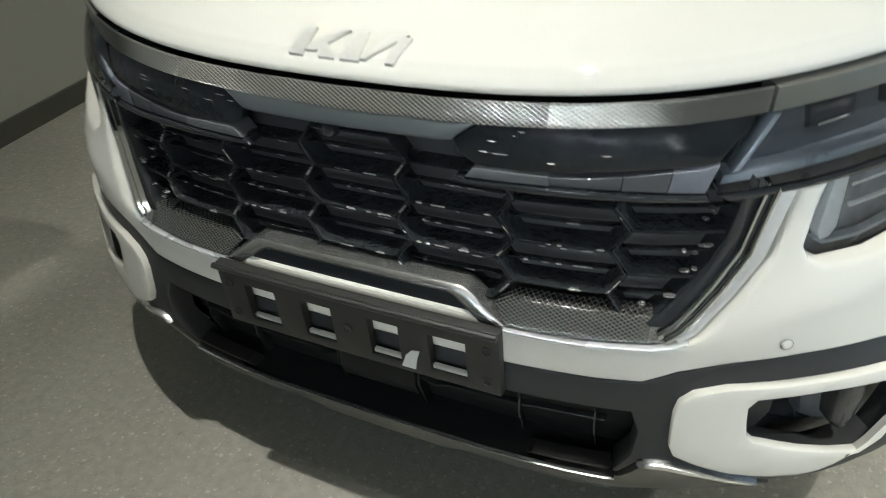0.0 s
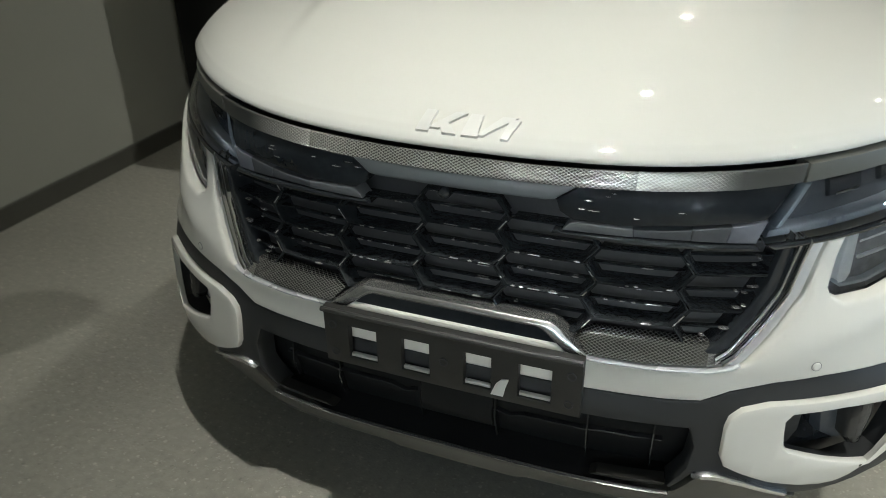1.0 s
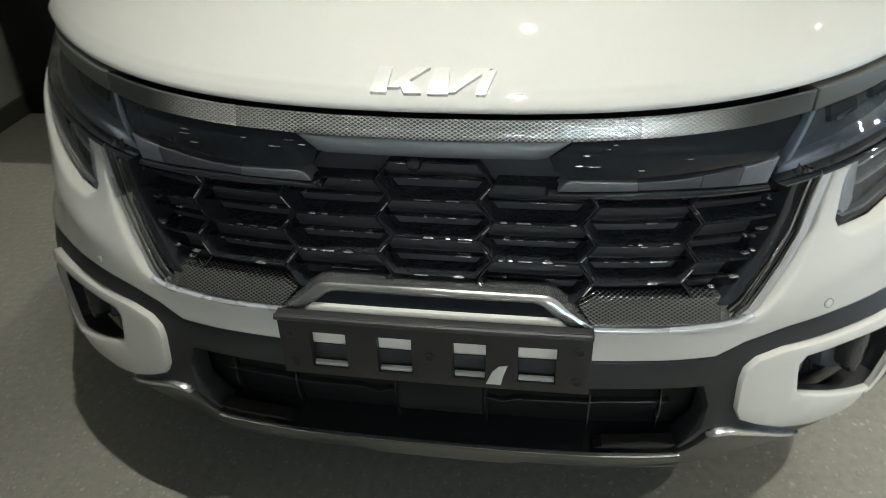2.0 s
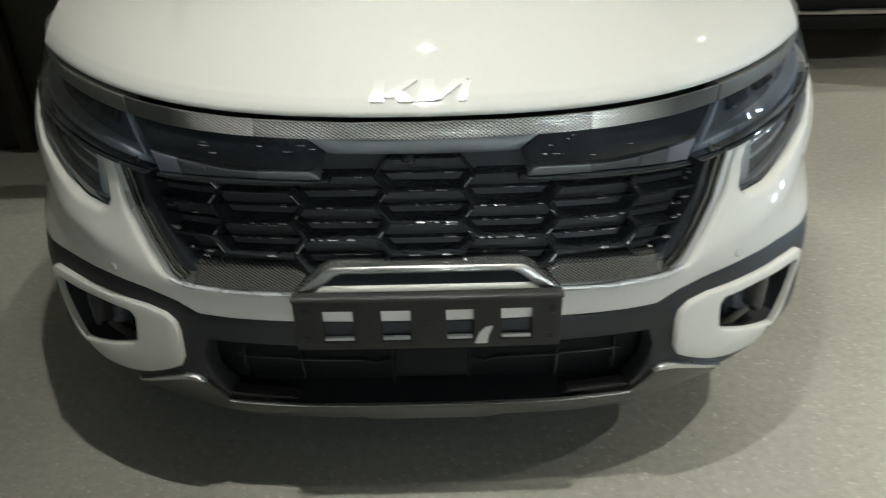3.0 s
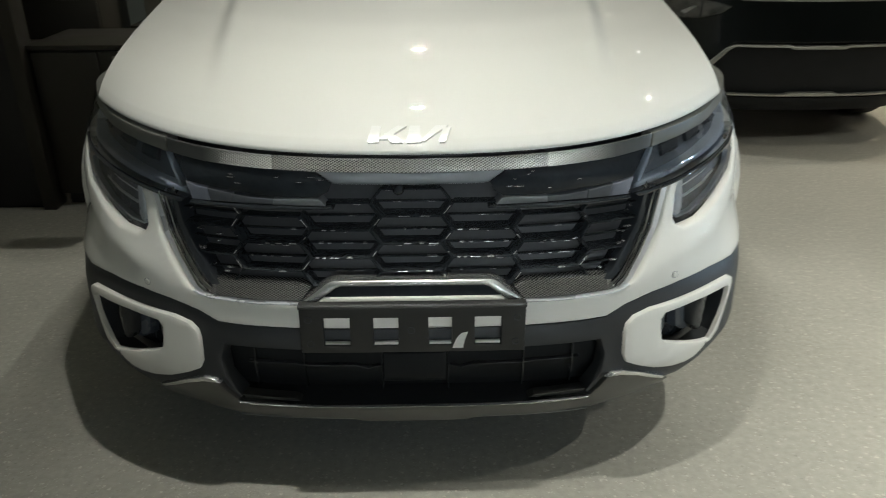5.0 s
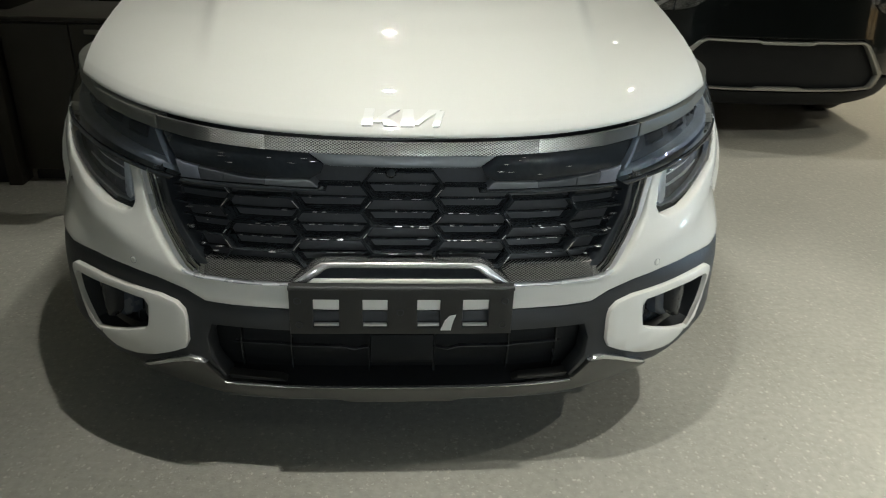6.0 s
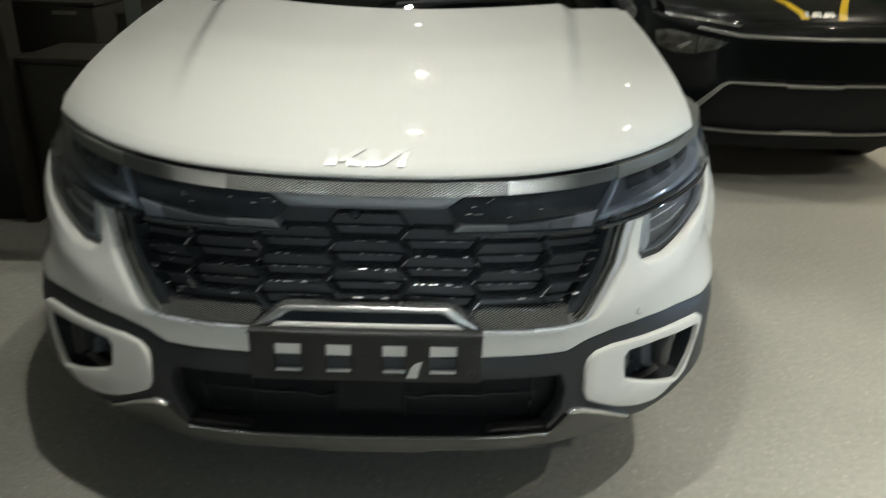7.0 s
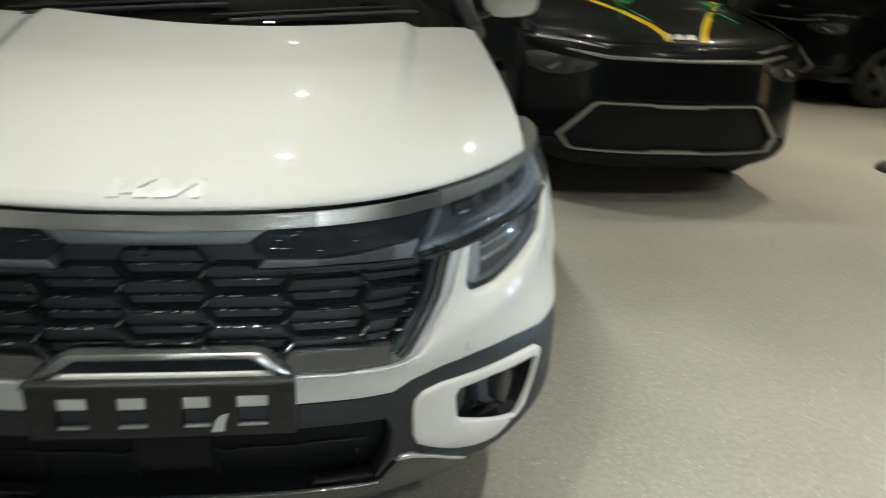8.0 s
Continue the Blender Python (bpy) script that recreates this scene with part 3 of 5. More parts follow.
# dark body behind all plates
front("nose_core", [[(0, 0.885), (0.3, 0.885), (0.6, 0.90), (0.8, 0.92), (0.9, 0.93), (0.9, 0.30), (0.72, 0.27), (0.4, 0.235), (0, 0.235)]], VOID, whole=True, off=-0.075, thick=0.03, rnd=0, step=0.06)
part("bumper", panel([sym([(0, 0.569), (0.214, 0.569), (0.262, 0.557), (0.36, 0.557), (0.475, 0.560), (0.512, 0.567), (0.530, 0.581), (0.547, 0.604), (0.571, 0.641), (0.596, 0.69), (0.608, 0.75), (0.616, 0.786),
                  (0.645, 0.79), (0.628, 0.705), (0.634, 0.69), (0.65, 0.681), (0.70, 0.686), (0.77, 0.715), (0.832, 0.757), (0.862, 0.80), (0.885, 0.829), (0.98, 0.852), (1.10, 0.888),
                  (1.10, 0.55), (0.90, 0.548), (0.853, 0.545), (0.75, 0.555), (0.655, 0.552), (0.58, 0.54), (0.51, 0.521), (0.465, 0.498), (0.40, 0.494), (0.265, 0.491), (0, 0.489)])],
     bumper_skin, thick=0.025, rnd=0.006, step=0.016), WHITE, car, "glossy white upper bumper skin")
hull = [
    [(0, 0.487), (0.265, 0.489), (0.40, 0.492), (0.465, 0.496), (0.51, 0.519), (0.58, 0.538), (0.655, 0.55), (0.75, 0.553), (0.853, 0.543), (0.90, 0.546), (1.06, 0.54),
     (1.06, 0.46), (0.90, 0.47), (0.845, 0.498), (0.70, 0.496), (0.60, 0.49), (0.455, 0.437), (0.25, 0.433), (0, 0.431)],
    [(0.455, 0.437), (0.60, 0.49), (0.60, 0.40), (0.64, 0.375), (0.72, 0.345), (0.80, 0.36), (0.765, 0.29), (0.70, 0.258), (0.65, 0.262), (0.56, 0.318), (0.50, 0.34),
     (0.478, 0.345), (0.438, 0.272), (0.432, 0.285), (0.462, 0.352), (0.468, 0.40)],
    [(0.845, 0.498), (0.90, 0.47), (1.06, 0.46), (1.06, 0.40), (0.93, 0.37), (0.84, 0.34), (0.765, 0.29), (0.80, 0.36), (0.84, 0.44)]]
part("lower_bumper", panel(hull + [[(-x, z) for x, z in p] for p in hull], nose, thick=0.05, rnd=0.004, step=0.035, off=-0.004), PLASTIC, car, "black grained plastic lower bumper")

# white fog lamp surrounds: an upper and a lower half of one ring
ring_out = [(0.842, 0.488), (0.839, 0.501), (0.826, 0.508), (0.77, 0.51), (0.70, 0.508), (0.577, 0.502), (0.535, 0.49), (0.517, 0.472), (0.512, 0.45)]
ring_low = [(0.512, 0.392), (0.520, 0.374), (0.545, 0.362), (0.60, 0.338), (0.655, 0.321), (0.69, 0.317), (0.714, 0.320), (0.740, 0.338), (0.778, 0.374), (0.820, 0.436)]
hole_up = [(0.825, 0.478), (0.815, 0.487), (0.70, 0.488), (0.618, 0.482), (0.608, 0.468), (0.610, 0.44)]
hole_low = [(0.614, 0.415), (0.624, 0.404), (0.69, 0.381), (0.73, 0.370), (0.765, 0.362), (0.788, 0.380), (0.816, 0.44)]
upper_half = ring_out + list(reversed(hole_up)) + [hole_low[-1], ring_low[-1]]
lower_half = [ring_out[-1]] + ring_low + list(reversed(hole_low)) + [hole_up[-1]]
front("fog_surround", [upper_half, lower_half], WHITE, thick=0.014, rnd=0.0045, step=0.03, off=0.010, label="white painted fog lamp surround")
front("fog_recess", [[(0.86, 0.50), (0.60, 0.495), (0.60, 0.40), (0.72, 0.350), (0.80, 0.350), (0.85, 0.44)]], GLOSS, thick=0.01, rnd=0, step=0.04, off=-0.075, label="gloss black recess of the fog lamp")


def sloped(u, d, z):
    """The recess's inner cheek, falling back towards the lamp."""
    return nose(u, d + 0.018 + 0.4 * (u - 0.60), z)


for s in (1, -1):
    part("fog_cheek", panel([[(0.600, 0.495), (0.676, 0.495), (0.664, 0.455), (0.660, 0.410), (0.640, 0.392), (0.606, 0.398)]], sloped, thick=0.003, rnd=0.001, step=0.03, side=s), BRACKET, car, "dark grey cheek of the fog lamp recess")
    fog = new("fog_lamp")
    fog.parent = car
    part("housing", panel([[(0.800, 0.490), (0.705, 0.488), (0.697, 0.45), (0.705, 0.392), (0.735, 0.374), (0.790, 0.370), (0.806, 0.44)]], nose, thick=0.04, rnd=0.012, step=0.03, off=-0.045, side=s), LAMPDARK, fog)
    part("lens", panel([[(0.772, 0.486), (0.738, 0.485), (0.730, 0.44), (0.734, 0.398), (0.748, 0.380), (0.764, 0.380), (0.776, 0.44)]], nose, thick=0.04, rnd=0.015, step=0.015, off=-0.012, side=s), FOGLENS, fog, "frosted dark grey fog lamp lens")
    for k in range(3):
        zc = 0.402 + 0.027 * k
        part("cell", panel([[(0.759, zc), (0.746, zc), (0.746, zc + 0.018), (0.759, zc + 0.018)]], nose, thick=0.006, rnd=0.004, step=0.02, off=-0.0105, side=s), FOGLENS, fog)

# lower intake
front("intake_backing", [[(0, 0.46), (0.49, 0.46), (0.50, 0.26), (0, 0.25)]], INTAKE, whole=True, off=-0.068, thick=0.01, rnd=0, step=0.06)
part("intake_floor", grid(lambda i, j: Vector(nose((2 * i - 1) * 0.48, -0.002 + 0.08 * j, 0.262 + 0.02 * j)), 24, 2), INTAKE, car, crease=3)
for z, t in ((0.412, 0.003), (0.366, 0.0035)):
    front("intake_slat", [[(0, z), (0.09, z), (0.115, z - 0.007), (0.145, z + 0.002), (0.27, z + 0.002), (0.30, z + 0.006), (0.42, z + 0.006), (0.42, z + 0.006 - t), (0.30, z + 0.006 - t), (0.27, z + 0.002 - t), (0.145, z + 0.002 - t), (0.115, z - 0.007 - t), (0.09, z - t), (0, z - t)]], SLATGREY, whole=True, off=-0.050, thick=0.012, rnd=0.002, step=0.05)
for x in (0.272, 0.40):
    front("intake_post", [[(x, 0.432), (x + 0.003, 0.432), (x + 0.003, 0.29), (x, 0.29)]], SLATGREY, off=-0.048, thick=0.014, rnd=0, step=0.05)
part("intake_post", panel([[(0.083, 0.432), (0.088, 0.432), (0.087, 0.28), (0.083, 0.28)]], nose, off=-0.048, thick=0.02, rnd=0, step=0.05), INTAKE, car)
part("intake_post", panel([[(-0.083, 0.432), (-0.078, 0.432), (-0.079, 0.28), (-0.083, 0.28)]], nose, off=-0.048, thick=0.02, rnd=0, step=0.05), INTAKE, car)
part("radar_cover", panel([[(-0.076, 0.402), (0.081, 0.402), (0.081, 0.318), (-0.076, 0.318)]], nose, off=-0.044, thick=0.02, rnd=0.004, step=0.05), INTAKE, car, "plain dark grey sensor cover in the intake")

# skid plate and its corner pieces
# hidden dam, added so the shadow under the nose reaches further out
front("hidden_dam", [[(0, 0.215), (0.45, 0.232), (0.64, 0.258), (0.62, 0.205), (0.50, 0.155), (0.30, 0.14), (0, 0.137)]], INTAKE, whole=True, off=-0.055, thick=0.02, rnd=0.003, step=0.05, label="black dam hidden under the skid plate, added to widen the shadow")
part("skid_plate", panel([sym([(0, 0.258), (0.12, 0.258), (0.30, 0.262), (0.425, 0.268), (0.442, 0.272), (0.462, 0.305), (0.480, 0.340), (0.512, 0.346), (0.56, 0.329), (0.63, 0.285), (0.665, 0.262), (0.655, 0.245), (0.60, 0.232), (0.45, 0.218), (0.42, 0.214), (0.16, 0.208), (0.13, 0.200), (0, 0.199)])], skid_skin, off=0.004, thick=0.06, rnd=0.006, step=0.03), SKID, car,
     "silver-grey skid plate along the bumper's foot")
for nm, z0, z1, off, mat in (("skid_lip", 0.2565, 0.2625, 0.013, SILVER), ("skid_step", 0.2065, 0.2105, 0.036, SATIN)):
    part(nm, panel([sym([(0, z1), (0.16, z1), (0.28, z1 + 0.003), (0.42, z1 + 0.008), (0.436, z1 + 0.011), (0.434, z0 + 0.007), (0.30, z0 + 0.002), (0.16, z0), (0, z0)])], nose, off=off, thick=0.010, rnd=0.0022, step=0.04), mat, car)
front("skid_corner", [[(0.472, 0.338), (0.488, 0.350), (0.515, 0.351), (0.56, 0.336), (0.645, 0.288), (0.64, 0.276), (0.556, 0.322), (0.512, 0.338), (0.490, 0.338)]], SILVER, off=0.010, thick=0.03, rnd=0.0055, step=0.03, label="bright silver edge of the skid plate")
front("intake_foot", [[(0.43, 0.292), (0.30, 0.284), (0.285, 0.270), (0.425, 0.274)]], BRACKET, off=-0.006, thick=0.03, rnd=0.003, step=0.05)

# grille
front("grille_backing", [[(0, 0.86), (0.23, 0.86), (0.5, 0.85), (0.6, 0.80), (0.56, 0.6), (0.5, 0.56), (0, 0.56)]], VOID, whole=True, off=-0.062, thick=0.01, rnd=0, step=0.06)


def hex_cell(xc, zc):
    """One open grille cell: a six-sided rim with depth."""
    bm = bmesh.new()
    w, h, t = 0.0825, 0.033, 0.0026

    def ring_at(q):
        return [(w - 0.013 - q * 1.1, h - q), (w + 0.013 - q * 2.2, 0), (w - 0.013 - q * 1.1, -h + q), (-w + 0.013 + q * 1.1, -h + q), (-w - 0.013 + q * 2.2, 0), (-w + 0.013 + q * 1.1, h - q)]

    loops = []
    for q, d in ((0, 0.036), (0, 0.0215), (0.2, 0.0195), (0.5, 0.0188), (0.8, 0.0195), (1, 0.0215), (1.6, 0.060)):
        pts, ring = ring_at(q * t), []
        for k in range(6):
            (x0, z0), (x1, z1) = pts[k], pts[(k + 1) % 6]
            for j in range(3):
                ring.append(bm.verts.new(nose(xc + x0 + (x1 - x0) * j / 3, d, zc + z0 + (z1 - z0) * j / 3)))
        loops.append(ring)
    for a, b in zip(loops, loops[1:]):
        for k in range(18):
            bm.faces.new((a[k], a[(k + 1) % 18], b[(k + 1) % 18], b[k]))
    bmesh.ops.recalc_face_normals(bm, faces=bm.faces[:])
    return bm


def cell_bar(xc, zc, x0, x1):
    """The thin wing-shaped bar across a cell, set a little behind the rim."""
    cols, bm = [], bmesh.new()
    for q in range(7):
        x = xc + x0 + (x1 - x0) * q / 6
        cols.append([bm.verts.new(nose(x, d, zc + z)) for d, z in ((0.0285, 0.0008), (0.0275, 0.0), (0.0285, -0.0008), (0.031, -0.0014), (0.040, -0.001), (0.040, 0.0010), (0.031, 0.0012))])
    for a, b in zip(cols, cols[1:]):
        for k in range(7):
            bm.faces.new((a[k], a[(k + 1) % 7], b[(k + 1) % 7], b[k]))
    bm.faces.new(cols[0])
    bm.faces.new(cols[-1][::-1])
    bmesh.ops.recalc_face_normals(bm, faces=bm.faces[:])
    return bm


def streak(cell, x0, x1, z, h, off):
    """A thin bright sliver with tapered ends, leaning back, in place of a glint."""
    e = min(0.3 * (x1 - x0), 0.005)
    part("glint_sliver", panel([[(x0, z), (x0 + e, z + h), (x1 - e, z + h), (x1, z), (x1 - e, z - h), (x0 + e, z - h)]], lambda u, d, v: nose(u, d + 0.5 * (v - z), v), thick=0.008, rnd=0.0008, step=0.06, off=off), GLINT, cell)


for k in range(-3, 4):
    for r in range(-1, 5):
        xc, zc = k * 0.165, 0.652 + 0.066 * r + (0.033 if k % 2 else 0)
        room = 0.50 + (zc - 0.6) * 0.42
        if 0.60 < zc < (0.835 if abs(k) < 1 else 0.80 if abs(k) == 1 else 0.775) and abs(xc) - 0.03 < room - 0.02:
            cell = part("grille_cell", hex_cell(xc, zc), GRILLE, car, crease=2.6)
            part("cell_bar", cell_bar(xc, zc, -0.080, 0.080), GRILLE, cell, crease=2.6)
            # glints on rim and bar edges, laid on as random pale slivers
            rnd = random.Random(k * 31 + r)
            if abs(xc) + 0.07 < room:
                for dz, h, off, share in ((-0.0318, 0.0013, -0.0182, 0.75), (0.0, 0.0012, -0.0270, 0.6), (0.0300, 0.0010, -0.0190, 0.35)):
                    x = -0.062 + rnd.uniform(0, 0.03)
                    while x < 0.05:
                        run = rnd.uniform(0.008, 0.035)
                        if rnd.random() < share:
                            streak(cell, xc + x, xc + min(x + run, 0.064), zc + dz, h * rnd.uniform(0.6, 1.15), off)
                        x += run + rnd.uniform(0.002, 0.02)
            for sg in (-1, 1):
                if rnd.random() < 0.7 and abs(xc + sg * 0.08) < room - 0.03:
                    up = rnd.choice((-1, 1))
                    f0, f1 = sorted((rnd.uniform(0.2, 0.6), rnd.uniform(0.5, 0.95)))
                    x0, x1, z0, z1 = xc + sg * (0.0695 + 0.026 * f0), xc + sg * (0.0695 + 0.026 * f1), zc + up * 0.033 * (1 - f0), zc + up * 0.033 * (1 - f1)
                    part("glint_sliver", panel([[(x0 - 0.0018, z0), (x0 + 0.0018, z0), (x1 + 0.0018, z1), (x1 - 0.0018, z1)]], nose, thick=0.010, rnd=0.001, step=0.06, off=-0.0180), GLINT, cell)
# sparkle of the protective film over upper panels and grille ends, as bright slivers
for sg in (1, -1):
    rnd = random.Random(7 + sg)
    sheet = new("film_glints")
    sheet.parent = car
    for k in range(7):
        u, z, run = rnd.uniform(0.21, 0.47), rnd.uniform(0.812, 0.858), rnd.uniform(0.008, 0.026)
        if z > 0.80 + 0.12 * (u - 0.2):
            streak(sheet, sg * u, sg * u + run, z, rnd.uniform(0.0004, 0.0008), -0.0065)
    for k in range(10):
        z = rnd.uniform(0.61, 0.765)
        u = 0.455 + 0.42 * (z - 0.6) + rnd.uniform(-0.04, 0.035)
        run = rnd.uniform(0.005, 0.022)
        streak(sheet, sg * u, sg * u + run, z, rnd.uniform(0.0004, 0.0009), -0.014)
part("camera_eye", lathe(bmesh.new(), [(0.0, -0.01), (0.008, -0.009), (0.013, 0.0), (0.014, 0.03)], pose(-0.028, 0.075, 0.817, 0, 0, 90), 20), GLOSS, car, "small round front camera in the grille")

FRAME = [(0.612, 0.786), (0.604, 0.75), (0.592, 0.69), (0.567, 0.642), (0.543, 0.605), (0.526, 0.582), (0.508, 0.569)]


def frame_band(a, b):
    """A band along the grille's side between two distances inside its outer edge."""
    return [[(x - a, z) for x, z in FRAME] + [(x - b, z + 0.35 * b) for x, z in reversed(FRAME)]]


front("side_trim", frame_band(0.0, 0.020), TRIMSILVER, off=0.000, thick=0.03, rnd=0.004, step=0.03, label="satin silver side frame of the grille")
front("side_trim_line", frame_band(0.0195, 0.0235), CHROME, off=0.004, thick=0.03, rnd=0.0028, step=0.03, label="bright chrome line along the grille's side")
front("side_trim_inner", frame_band(0.024, 0.030), GLOSS, off=-0.004, thick=0.04, rnd=0.003, step=0.03)
front("side_trim_inner_line", frame_band(0.030, 0.0325), CHROME, off=-0.003, thick=0.03, rnd=0.0016, step=0.03)
front("side_trim_wall", frame_band(0.033, 0.050), GLOSS, off=-0.012, thick=0.05, rnd=0.004, step=0.02)


def lean_back(u, d, z):
    """The sloping shelf under the grille: deeper towards its top."""
    return nose(u, d + 0.5 * max(0, z - 0.560), z)


for s in (1, -1):
    part("bottom_trim", panel([[(0.520, 0.590), (0.497, 0.594), (0.40, 0.595), (0.262, 0.594), (0.240, 0.584), (0.262, 0.560), (0.36, 0.5605), (0.47, 0.5645), (0.500, 0.570), (0.515, 0.578)]], lean_back, thick=0.03, rnd=0.002, step=0.03, side=s), KNURLDARK, car, "dark knurled silver trim under the grille")
front("bottom_line", [[(0.512, 0.574), (0.500, 0.568), (0.47, 0.562), (0.36, 0.5575), (0.262, 0.5585), (0.262, 0.5535), (0.36, 0.5535), (0.475, 0.558), (0.504, 0.564), (0.518, 0.572)]], TRIMSILVER, off=0.006, thick=0.02, rnd=0.002, step=0.03)
front("bridge_trim", [[(0, 0.609), (0.188, 0.608), (0.202, 0.602), (0.262, 0.560), (0.255, 0.555), (0.222, 0.559), (0.178, 0.590), (0.166, 0.594), (0, 0.594)]], BRIDGE, whole=True, off=0.003, thick=0.04, rnd=0.007, step=0.02, label="chrome bridge over the plate bracket")
front("bridge_slot", [[(0, 0.600), (0.18, 0.598), (0.23, 0.560), (0, 0.560)]], GLOSS, whole=True, off=-0.007, thick=0.02, rnd=0, step=0.05)

# silver brow, dark upper panels and light bars
part("brow", panel([sym([(0, 0.8870), (0.145, 0.8888), (0.338, 0.8968), (0.45, 0.9045), (0.562, 0.9145), (0.560, 0.882), (0.47, 0.874), (0.336, 0.867), (0.213, 0.862), (0, 0.858)])], under_lip, thick=0.006, rnd=0.003, step=0.025), KNURL, car, "knurled silver trim under the bonnet lip")
front("brow_centre", [[(0, 0.860), (0.213, 0.8635), (0.186, 0.845), (0.175, 0.837), (0.16, 0.8345), (0, 0.832)]], GREYSLATE, whole=True, off=-0.002, thick=0.04, rnd=0.003, step=0.03, label="smooth grey centre of the brow trim")
front("upper_panel", [[(0.216, 0.861), (0.336, 0.866), (0.47, 0.873), (0.556, 0.880), (0.518, 0.824), (0.50, 0.821), (0.29, 0.801), (0.21, 0.801), (0.186, 0.815), (0.178, 0.836)]], FILMED, off=-0.008, thick=0.05, rnd=0.0025, step=0.035, label="gloss black upper grille panel")
front("light_bar", [[(0.311, 0.798), (0.215, 0.799), (0.206, 0.797), (0.193, 0.782), (0.313, 0.784)]], LAMPGREY, off=-0.005, thick=0.04, rnd=0.002, step=0.03, label="frosted grey tip of the running light, unlit")
# separate paler piece that carries the bar's bluish sheen
front("light_bar_end", [[(0.521, 0.824), (0.50, 0.818), (0.468, 0.8138), (0.462, 0.7845), (0.508, 0.784)]], BARSHEEN, off=-0.006, thick=0.04, rnd=0.002, step=0.03, label="end of the running light, unlit, its bluish sheen put into the colour")
front("light_bar_root", [[(0.4675, 0.8137), (0.408, 0.806), (0.406, 0.785), (0.4615, 0.7845)]], GUIDE, off=-0.006, thick=0.04, rnd=0.002, step=0.03, label="frosted bluish root of the running light, unlit")
front("light_bar_arm", [[(0.4075, 0.8045), (0.36, 0.799), (0.3115, 0.797), (0.3135, 0.784), (0.4055, 0.785)]], GUIDE, off=-0.007, thick=0.04, rnd=0.002, step=0.03, label="smoky running light bar, unlit")
front("light_bar_edge", [[(0.51, 0.782), (0.40, 0.782), (0.295, 0.782), (0.195, 0.779), (0.18, 0.783), (0.175, 0.775), (0.295, 0.772), (0.40, 0.773), (0.515, 0.774)]], GLOSS, off=0.0, thick=0.05, rnd=0.004, step=0.04)

# headlamps
def lamp_lean(u, d, z):
    """Upper lamp fittings lean back towards their top."""
    return nose(u, d + 0.04 * (z - 0.80 - 0.25 * max(0, abs(u) - 0.6)), z)


def lamp_lean_low(u, d, z):
    return nose(u, d + 0.19 * (z - 0.70), z)


